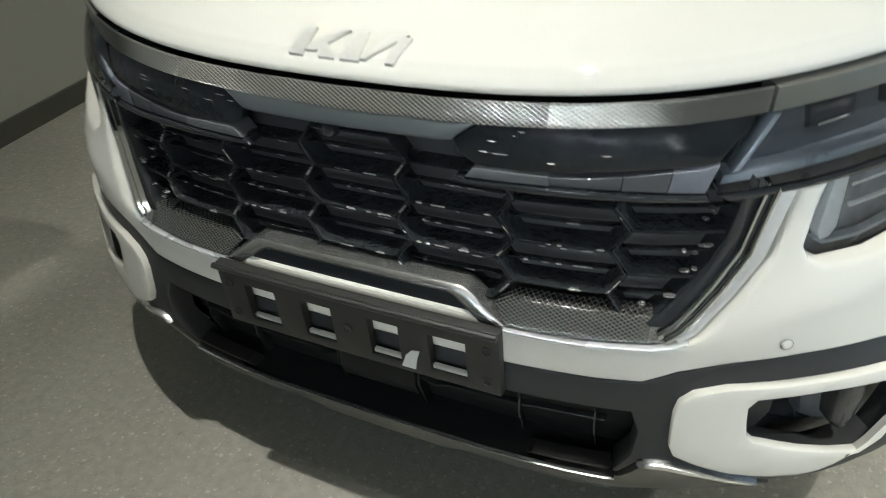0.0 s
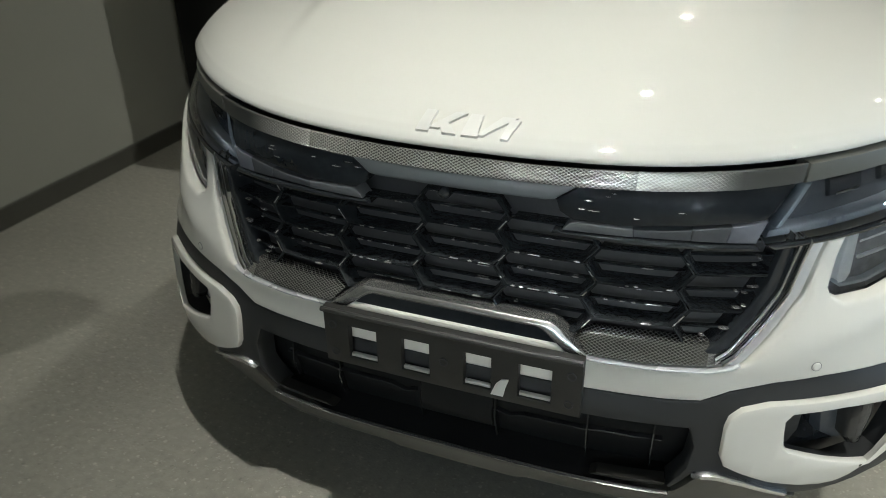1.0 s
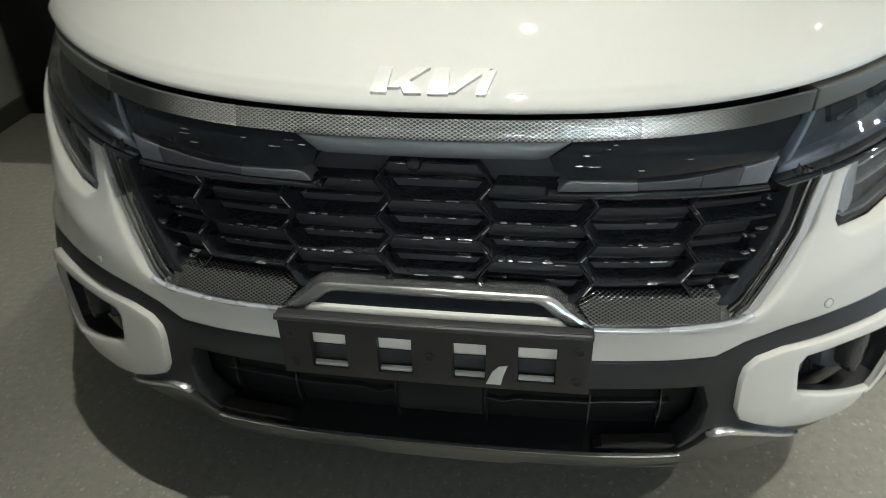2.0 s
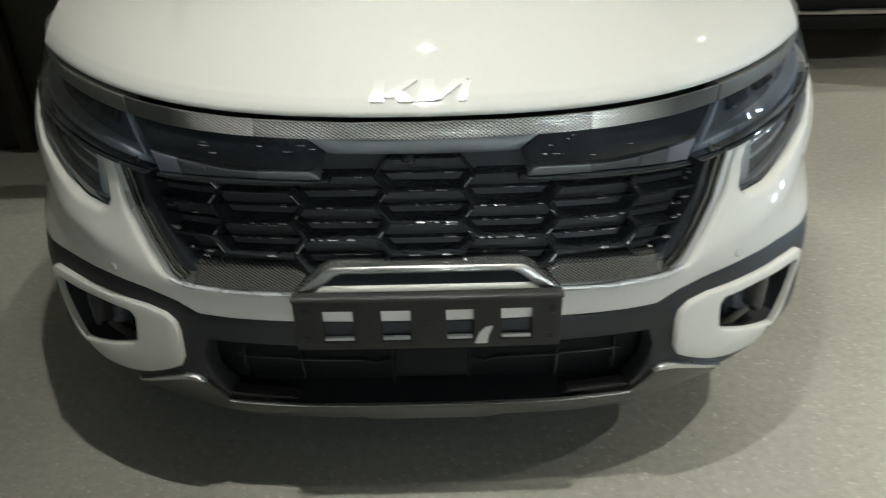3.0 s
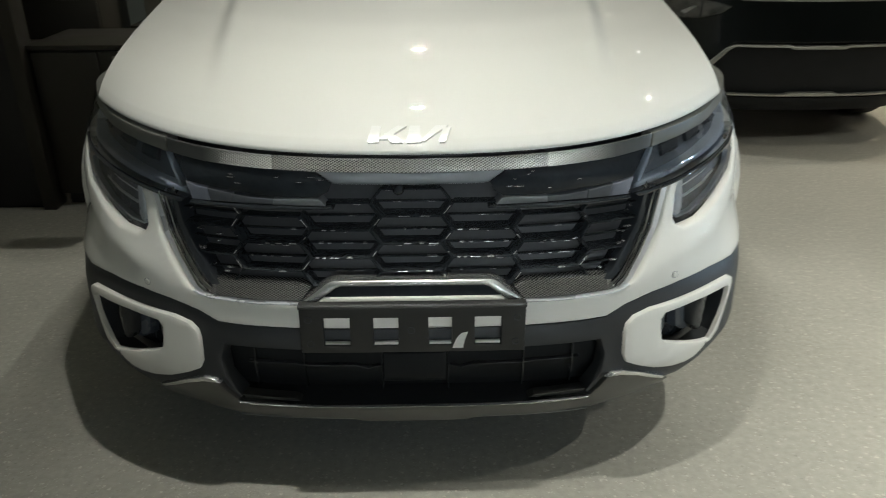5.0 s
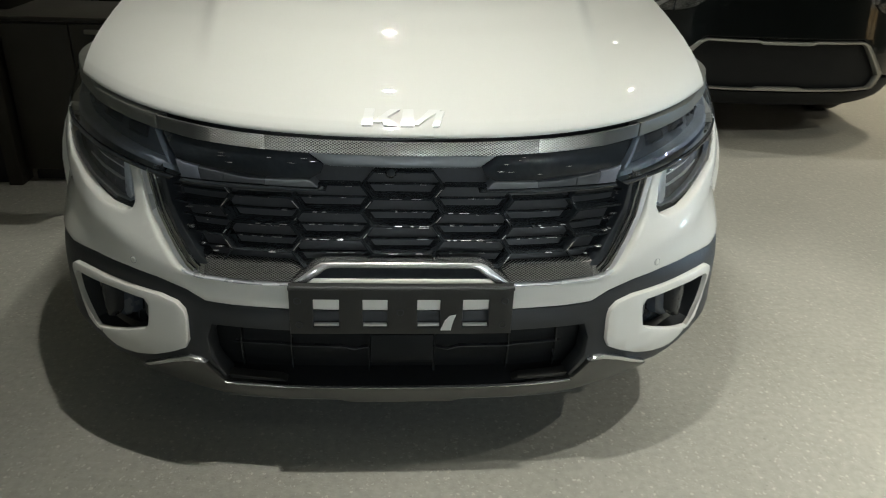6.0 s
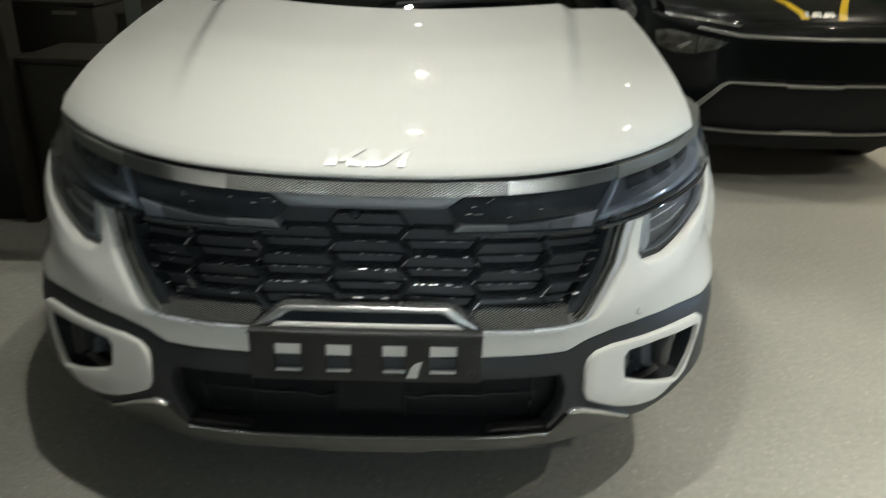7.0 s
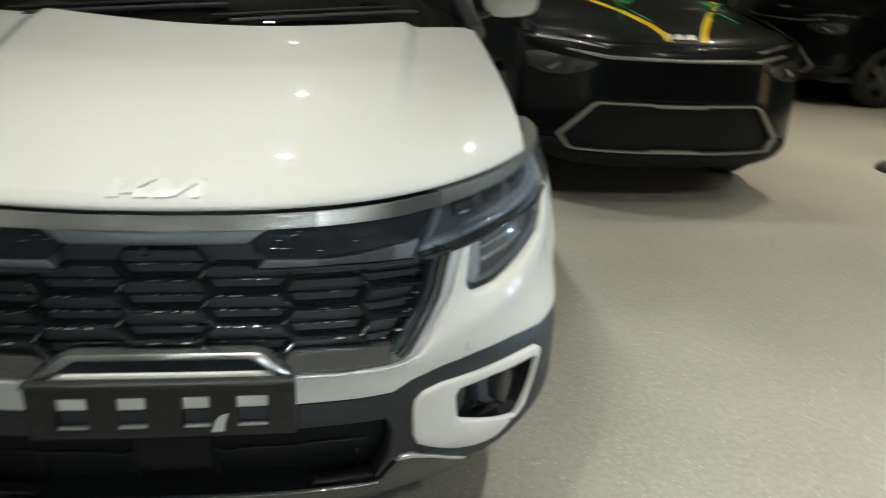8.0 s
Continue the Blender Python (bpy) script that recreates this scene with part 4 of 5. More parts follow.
for s in (1, -1):
    lamp = new("headlamp")
    lamp.parent = car

    def lp(name, poly, material, label="", **kw):
        return part(name, panel([poly], lamp_lean if name in ("guide", "guide_start", "reflector") else under_lip if name == "trim" else nose, side=s, **kw), material, lamp, label)

    lp("bezel", [(0.565, 0.878), (0.64, 0.885), (0.74, 0.898), (0.84, 0.918), (0.95, 0.935), (1.10, 0.945), (1.10, 0.905), (0.97, 0.868), (0.845, 0.815), (0.74, 0.798), (0.62, 0.780), (0.525, 0.768)], LAMPDARK, off=-0.042, thick=0.02, rnd=0, step=0.05)
    lp("guide", [(0.528, 0.803), (0.62, 0.815), (0.74, 0.834), (0.845, 0.853), (0.92, 0.872), (0.925, 0.858), (0.845, 0.838), (0.74, 0.820), (0.62, 0.802), (0.524, 0.789)], HAZE, "frosted running light strip", off=-0.016, thick=0.03, rnd=0.004, step=0.035)
    lp("guide_end", [(0.905, 0.925), (0.925, 0.928), (0.94, 0.872), (0.92, 0.868)], HAZE, off=-0.018, thick=0.03, rnd=0.004, step=0.03)
    lp("guide_start", [(0.577, 0.872), (0.587, 0.873), (0.548, 0.806), (0.538, 0.804)], HAZE, off=-0.018, thick=0.03, rnd=0.003, step=0.03)
    for k in range(3):
        u = 0.622 + 0.085 * k
        z = 0.842 + 0.013 * k
        lp("projector", [(u, z + 0.028), (u + 0.055, z + 0.036), (u + 0.058, z + 0.010), (u + 0.004, z + 0.001)], LAMPDIM, off=-0.032, thick=0.02, rnd=0.007, step=0.03)
        lp("reflector", [(u + 0.012, z + 0.009), (u + 0.050, z + 0.015), (u + 0.050, z + 0.010), (u + 0.012, z + 0.005)], REFLECT, off=-0.026, thick=0.01, rnd=0.002, step=0.03)
    lp("trim", [(0.565, 0.9146), (0.64, 0.9228), (0.74, 0.9345), (0.82, 0.948), (0.90, 0.960), (1.05, 0.966), (1.12, 0.962), (1.12, 0.946), (1.02, 0.948), (0.905, 0.938), (0.84, 0.922), (0.74, 0.902), (0.64, 0.889), (0.563, 0.881)], BROWGREY, "satin olive-grey trim over the lamp", off=0.0, thick=0.04, rnd=0.004, step=0.03)
    lp("lens", [(0.563, 0.880), (0.64, 0.888), (0.74, 0.901), (0.84, 0.921), (0.93, 0.938), (1.02, 0.946), (1.12, 0.946), (1.10, 0.902), (0.97, 0.865), (0.845, 0.834), (0.74, 0.816), (0.62, 0.798), (0.520, 0.786)], LENS, "clear headlamp lens", off=0.002, thick=0.03, rnd=0.006, step=0.03)
    lp("gap", [(0.52, 0.785), (0.62, 0.797), (0.74, 0.815), (0.845, 0.833), (0.97, 0.863), (1.10, 0.900), (1.10, 0.890), (0.97, 0.852), (0.845, 0.822), (0.74, 0.804), (0.62, 0.787), (0.535, 0.776)], GLOSS, off=0.003, thick=0.04, rnd=0.004, step=0.035)
    lower = new("lower_lamp")
    lower.parent = lamp

    def lq(name, poly, material, label="", **kw):
        return part(name, panel([poly], lamp_lean_low if name in ("strip", "rib") else nose, side=s, **kw), material, lower, label)

    lq("bezel", [(0.640, 0.80), (0.628, 0.71), (0.635, 0.66), (0.70, 0.655), (0.77, 0.682), (0.83, 0.72), (0.90, 0.78), (0.90, 0.828), (0.86, 0.826), (0.74, 0.803)], LAMPSILVER, off=-0.026, thick=0.02, rnd=0, step=0.05)
    lq("strip", [(0.664, 0.787), (0.648, 0.712), (0.652, 0.70), (0.664, 0.702), (0.672, 0.715), (0.682, 0.788)], FROST, "bright upright frosted strip", off=-0.004, thick=0.02, rnd=0.004, step=0.03)
    for k in range(2):
        z = 0.764 - 0.028 * k
        lq("rib", [(0.69, z), (0.76, z + 0.012), (0.83 - 0.02 * k, z + 0.028), (0.83 - 0.02 * k, z + 0.022), (0.76, z + 0.006), (0.69, z - 0.005)], FROST, off=-0.013, thick=0.012, rnd=0.003, step=0.03)
    lq("rim", [(0.652, 0.706), (0.662, 0.699), (0.70, 0.701), (0.77, 0.729), (0.828, 0.769), (0.853, 0.803), (0.860, 0.800), (0.834, 0.764), (0.773, 0.722), (0.70, 0.694), (0.658, 0.692), (0.645, 0.702)], HAZE, "pale rim of the lower lamp", off=-0.006, thick=0.012, rnd=0.002, step=0.03)
    lq("lens", [(0.648, 0.792), (0.631, 0.708), (0.636, 0.692), (0.65, 0.684), (0.70, 0.688), (0.77, 0.717), (0.832, 0.759), (0.865, 0.80), (0.88, 0.83), (0.845, 0.821), (0.74, 0.803)], LENS, "clear lower lamp lens", off=0.002, thick=0.03, rnd=0.006, step=0.03)

# parking sensors
for s in (1, -1):
    c0 = Vector(bumper_skin(s * 0.632, 0, 0.576))
    du, dz = Vector(bumper_skin(s * 0.632 + 0.01, 0, 0.576)) - Vector(bumper_skin(s * 0.632 - 0.01, 0, 0.576)), Vector(bumper_skin(s * 0.632, 0, 0.586)) - Vector(bumper_skin(s * 0.632, 0, 0.566))
    out = du.cross(dz).normalized()
    side = du.normalized()
    seat = Matrix((out, side, out.cross(side))).transposed().to_4x4()
    seat.translation = c0
    sensor = new("parking_sensor")
    sensor.parent = car
    part("disc", lathe(bmesh.new(), [(0.0004, 0.0022), (0.004, 0.0022), (0.0074, 0.0018), (0.0077, -0.004)], seat, 28), WHITE, sensor)
    part("ring", lathe(bmesh.new(), [(0.0079, -0.004), (0.0081, 0.0012), (0.0090, 0.0012), (0.0094, -0.004)], seat, 28), RINGGREY, sensor)

# empty number plate bracket
def flat(u, d, z):
    return u, -0.004 + d + 0.042 * u * u, z


bracket = new("plate_bracket")
bracket.parent = car
bracket["label"] = "empty black plastic number plate bracket"
cut = [(-0.209, -0.147), (-0.093, -0.034), (0.036, 0.091), (0.144, 0.207)]
xs = [-0.263] + [v for pair in cut for v in pair] + [0.263]
cols = []
for k in range(len(xs) - 1):
    a, b = xs[k], xs[k + 1]
    if k % 2:
        cols += [[(a, 0.567), (b, 0.567), (b, 0.531), (a, 0.531)], [(a, 0.456), (b, 0.456), (b, 0.437), (a, 0.437)]]
    else:
        cols.append([(a, 0.567), (b, 0.567), (b, 0.531), (b, 0.456), (b, 0.437), (a, 0.437)] + ([(a, 0.456), (a, 0.531)] if k else []))
cols[-1] = [(0.207, 0.567), (0.263, 0.567), (0.263, 0.437), (0.207, 0.437), (0.207, 0.456), (0.207, 0.531)]
part("plate", panel(cols, flat, thick=0.016, rnd=0.002, step=0.06), BRACKET, bracket)
# pale thin bar along the foot of each slot
for a, b in cut:
    part("clip", panel([[(a + 0.002, 0.463), (b - 0.002, 0.463), (b - 0.002, 0.4565), (a + 0.002, 0.4565)]], flat, thick=0.008, rnd=0.001, step=0.06, off=-0.004), BADGE, bracket, "pale thin bar at the foot of the slot")
part("ledge", tube([flat(x, -0.006, 0.5645) for x in (-0.263, -0.13, 0, 0.13, 0.263)], 0.0055, 8), BRACKET, bracket)
for x, z in ((-0.243, 0.528), (0.243, 0.528), (-0.241, 0.463), (0.241, 0.463), (-0.004, 0.498)):
    p = flat(x, 0, z)
    part("screw_hole", lathe(bmesh.new(), [(0.0, -0.0035), (0.0062, -0.003), (0.0068, 0.0022), (0.0088, 0.0022), (0.0092, -0.002)], pose(p[0], p[1], p[2], 0, 0, -90), 18), VOID, bracket)
part("label_scrap", panel([[(0.092, 0.449), (0.117, 0.449), (0.121, 0.470), (0.128, 0.492), (0.113, 0.489), (0.102, 0.476)]], flat, thick=0.0015, rnd=0, step=0.03, off=0.0025), PAPER, bracket, "torn scrap of white paper label")

# sides
for s in (1, -1):
    def sp(name, polys, material, label="", place=flank, **kw):
        return part(name, panel(polys, place, side=s, **kw), material, car, label)

    sp("wing", [[(0.62, 0.90), (0.60, 0.962), (0.48, 0.968), (0.5, 1.012), (0.67, 1.053), (1.0, 1.108), (1.22, 1.128), (1.38, 1.13), (1.40, 0.45)] + arc(0.86, 0.34, 0.40, 20, 160, 12) + [(0.47, 0.56), (0.46, 0.86)]], WHITE, "white front wing", thick=0.03, rnd=0.005, step=0.05)
    sp("arch_trim", [arc(0.86, 0.34, 0.405, 10, 162, 14) + arc(0.86, 0.34, 0.345, 162, 10, 14)], PLASTIC, "black plastic wheel arch trim", thick=0.06, rnd=0.004, step=0.08, off=0.006)
    sp("arch_trim", [arc(3.47, 0.34, 0.405, 10, 170, 14) + arc(3.47, 0.34, 0.345, 170, 10, 14)], PLASTIC, thick=0.06, rnd=0.004, step=0.08, off=0.006)
    sp("front_door", [[(1.405, 0.45), (1.385, 1.13), (2.40, 1.138), (2.44, 0.45)]], WHITE, "white front door", thick=0.03, rnd=0.005, step=0.08)
    sp("rear_door", [[(2.448, 0.45), (2.41, 1.138), (3.30, 1.152), (3.36, 1.0), (3.33, 0.86), (3.12, 0.64), (3.06, 0.45)]], WHITE, "white rear door", thick=0.03, rnd=0.005, step=0.08)
    sp("rear_quarter", [[(3.305, 1.152), (3.365, 1.0), (3.335, 0.86), (3.125, 0.64), (3.09, 0.48)] + arc(3.47, 0.34, 0.40, 160, 20, 12) + [(3.90, 0.45), (4.33, 0.5), (4.36, 0.8), (4.30, 1.14), (4.0, 1.168)]], WHITE, "white rear quarter panel", thick=0.03, rnd=0.005, step=0.08)
    sp("sill", [[(1.25, 0.44), (3.08, 0.44), (3.06, 0.24), (1.27, 0.24)]], PLASTIC, "black plastic sill", thick=0.06, rnd=0.01, step=0.1, off=0.004)
    sp("rear_bumper_side", [[(3.88, 0.44), (4.33, 0.49), (4.30, 0.28), (3.86, 0.28)]], PLASTIC, thick=0.06, rnd=0.01, step=0.1)
    for nm, a, b, c, d in (("front_window", 1.55, 2.36, 1.97, 2.36), ("rear_window", 2.42, 3.22, 2.42, 3.20), ("quarter_window", 3.27, 3.75, 3.25, 3.55)):
        sp(nm, [[(a, 1.15), (b, 1.15), (d, 1.54), (c, 1.54)]], SMOKE, "dark tinted side window", place=window_side, thick=0.008, rnd=0.002, step=0.1)
    sp("pillar", [[(2.365, 1.145), (2.415, 1.145), (2.415, 1.55), (2.365, 1.55)]], GLOSS, place=window_side, thick=0.04, rnd=0.003, step=0.1)
    sp("pillar", [[(3.225, 1.145), (3.265, 1.145), (3.245, 1.55), (3.205, 1.55)]], WHITE, place=window_side, thick=0.04, rnd=0.003, step=0.1)
    sp("rear_pillar", [[(3.755, 1.145), (4.25, 1.165), (4.03, 1.57), (3.555, 1.55)]], WHITE, place=window_side, thick=0.05, rnd=0.004, step=0.1)
    part("windscreen_pillar", tube([(s * (0.80 - 0.16 * q), 1.26 + 0.74 * q + 0.03 * math.sin(3.1 * q), 1.135 + 0.44 * q) for q in [i / 8 for i in range(9)]], 0.034, 10), GLOSS, car)
    part("roof_edge", tube([(s * 0.635, 1.98 + 2.0 * q, 1.565 + 0.03 * math.sin(3.14 * q)) for q in [i / 10 for i in range(11)]], 0.035, 10), WHITE, car)
    part("roof_rail", tube([(s * 0.60, 2.05 + 1.75 * q, 1.605 + 0.05 * math.sin(3.14 * q) ** 0.5) for q in [i / 12 for i in range(13)]], 0.014, 8), SATIN, car)
    mirror = new("door_mirror")
    mirror.parent = car
    bm = bmesh.new()
    bmesh.ops.create_uvsphere(bm, u_segments=28, v_segments=18, radius=1.0)
    for v in bm.verts:
        p = [math.copysign(abs(q) ** 0.62, q) for q in v.co]
        v.co = (s * (0.985 + 0.105 * p[0] - 0.012 * p[2]), 1.60 + 0.07 * p[1] + 0.03 * p[0] * p[0], 1.245 + 0.075 * p[2] + 0.012 * p[0])
    part("cap", bm, WHITE, mirror, "white mirror cap")
    part("mirror_glass", boxed(s * 0.985 - 0.085, s * 0.985 + 0.085, 1.655, 1.68, 1.185, 1.285, 0.01), REFLECT, mirror)
    part("stalk", tube([(s * 0.81, 1.62, 1.15), (s * 0.86, 1.61, 1.165), (s * 0.93, 1.61, 1.185)], 0.022, 8, 0.6), GLOSS, mirror)
    wheel(car, s * 0.78, 0.86, s)
    wheel(car, s * 0.78, 3.47, s)
    part("tail_lamp", boxed(s * 0.62 - 0.16, s * 0.62 + 0.16, 4.30, 4.37, 0.93, 1.03, 0.02), surface("red_lamp", (0.35, 0.01, 0.01), 0.2), car)

# glass, roof, tail
def screen_sheet(i, j):
    x = (2 * i - 1) * (0.775 - 0.15 * j)
    return Vector((x, 1.215 + 0.75 * j + 0.07 * (2 * i - 1) ** 2 * (1 - 0.3 * j), 1.135 + 0.44 * j + 0.03 * math.sin(3.14 * j) - 0.015 * (2 * i - 1) ** 2))


part("windscreen", grid(screen_sheet, 20, 12), SMOKE, car, "dark tinted windscreen", crease=3)
part("roof", grid(lambda i, j: Vector(((2 * i - 1) * 0.64, 1.96 + 2.02 * j + 0.06 * (2 * i - 1) ** 2 * (1 - j), 1.575 + 0.045 * math.sin(3.14 * min(1, j * 0.9 + 0.08)) - 0.02 * (2 * i - 1) ** 4)), 20, 20), WHITE, car, crease=3)
part("cowl", grid(lambda i, j: Vector(((2 * i - 1) * 0.79, 1.135 + 0.13 * (2 * i - 1) ** 2 + 0.10 * j, 1.128 + 0.008 * j - 0.012 * (2 * i - 1) ** 2)), 24, 3), PLASTIC, car, "black plastic cowl under the windscreen", crease=3)
for x0, x1 in ((-0.62, -0.02), (0.0, 0.60)):
    wiper = new("wiper")
    wiper.parent = car
    pts = [(x0 + (x1 - x0) * q, 1.205 + 0.075 * q + 0.02 * math.sin(3.1 * q), 1.152 + 0.045 * q) for q in [i / 8 for i in range(9)]]
    part("arm", tube(pts, 0.008, 6), PLASTIC, wiper)
    part("blade", tube([(x - 0.06, y + 0.03, z + 0.012) for x, y, z in pts], 0.005, 6), TYRE, wiper)
part("tailgate", grid(lambda i, j: Vector(((2 * i - 1) * (0.66 + 0.12 * j), 3.98 + 0.33 * j + 0.06 * math.sin(3.14 * j) - 0.06 * (2 * i - 1) ** 4, 1.58 - 0.46 * j)), 16, 10), SMOKE, car, "dark rear window", crease=3)
part("boot_lid", grid(lambda i, j: Vector(((2 * i - 1) * 0.80, 4.31 + 0.05 * math.sin(3.14 * j) - 0.08 * (2 * i - 1) ** 4, 1.13 - 0.63 * j)), 16, 10), WHITE, car, crease=3)
part("rear_bumper", grid(lambda i, j: Vector(((2 * i - 1) * 0.82, 4.34 - 0.08 * j - 0.1 * (2 * i - 1) ** 4, 0.50 - 0.26 * j)), 16, 4), PLASTIC, car, crease=3)
part("underbody", boxed(-0.80, 0.80, 0.30, 4.2, 0.22, 0.34, 0.02), VOID, car)
part("wheel_well", boxed(-0.62, 0.62, 0.35, 1.30, 0.34, 0.80, 0.02), VOID, car)
part("dashboard", boxed(-0.74, 0.74, 1.40, 1.80, 0.80, 1.10, 0.05), VOID, car)
part("cabin_lining", boxed(-0.86, 0.86, 1.80, 4.15, 0.36, 0.90, 0.02), VOID, car)

# ---- background on the wall side ----
tagged(part("dark_panel", boxed(-2.245, -1.868, 2.04, 2.09, 0.0, 2.5, 0.004), DARKPANEL), "tall black laminate partition panel beside the wall", "panel", kind="structure")
tagged(part("post", boxed(-1.866, -1.80, 2.0, 2.12, 0.0, 2.5, 0.004), BROWN), "upright brown frame post of the partition", "post", kind="structure")


def cabinet(x, y, w, h, label):
    c = thing("cabinet", pose(x, y, 0), label, "cabinet", "cabinets behind the partition")
    part("body", boxed(0, w, 0, 0.45, 0.06, h, 0.004), BROWN, c)
    part("plinth", boxed(0.02, w - 0.02, 0.03, 0.45, 0, 0.06), DARKPANEL, c)
    part("worktop", boxed(-0.01, w + 0.01, -0.02, 0.46, h, h + 0.022, 0.004), BROWN, c)
    part("handle", boxed(w - 0.24, w - 0.10, -0.03, -0.012, h - 0.05, h - 0.03, 0.003), EDGE, c, "pale bar handle")
    part("door", boxed(0.006, w / 2 - 0.003, -0.018, 0.0, 0.07, h - 0.01, 0.003), BROWN, c)
    part("door", boxed(w / 2 + 0.003, w - 0.006, -0.018, 0.0, 0.07, h - 0.01, 0.003), BROWN, c)
    return c


cabinet(-1.79, 2.07, 0.62, 0.77, "dark brown cabinet with a pale handle beside the post")
cabinet(-2.62, 2.66, 0.74, 0.62, "low dark brown cabinet with a pale handle in shade")
cabinet(-2.90, 3.15, 1.02, 0.91, "taller dark brown cabinet with a pale handle in shade")
cabinet(-1.78, 3.35, 0.60, 0.66, "low dark brown cabinet against the dim wall")
crate = thing("box", pose(-1.72, 3.45, 0.682), "plain beige cardboard box on a dim cabinet", "box")
part("carton", boxed(0, 0.34, 0, 0.25, 0, 0.34, 0.004), EDGE, crate)
part("flap", boxed(0, 0.34, 0.0, 0.12, 0.341, 0.345), EDGE, crate)


# ---- dark people carrier beside the white car, and a second dark car ----
def nose2(u, d, z):
    s = -1 if u < 0 else 1
    b = eased(z, [0.2, 0.28, 0.35, 0.6, 0.75, 0.87, 0.95, 1.0], [0.10, 0.03, 0.0, 0.0, 0.02, 0.03, 0.06, 0.13])
    k = min(abs(u), 0.82)
    a = math.atan(3.5 * 0.46 * k ** 2.5)
    x, y = k, b + 0.46 * k ** 3.5
    if abs(u) > 0.82:
        r = 0.08 / (1 - math.sin(a))
        t = min((abs(u) - 0.82) / r, math.pi / 2 - a)
        x, y = x + r * (math.sin(a + t) - math.sin(a)), y + r * (math.cos(a) - math.cos(a + t)) + max(0, abs(u) - 0.82 - r * (math.pi / 2 - a))
        a += t
    return s * (x - math.sin(a) * d), y + math.cos(a) * d, z


def hood2(x, s, up=0.0):
    y = 0.09 + 0.60 * abs(x) ** 3.5 + s
    z = 0.955 + 0.02 * x * x + (eased(s, [0, 0.02, 0.06, 0.2, 0.5, 1.0], [0, 0.02, 0.045, 0.085, 0.145, 0.215], w=min(0.03, s * 0.8)) if s > 0 else 0) - 0.05 * abs(x / 0.8) ** 3 * min(1, s / 0.3)
    return Vector((x, y, z + up))


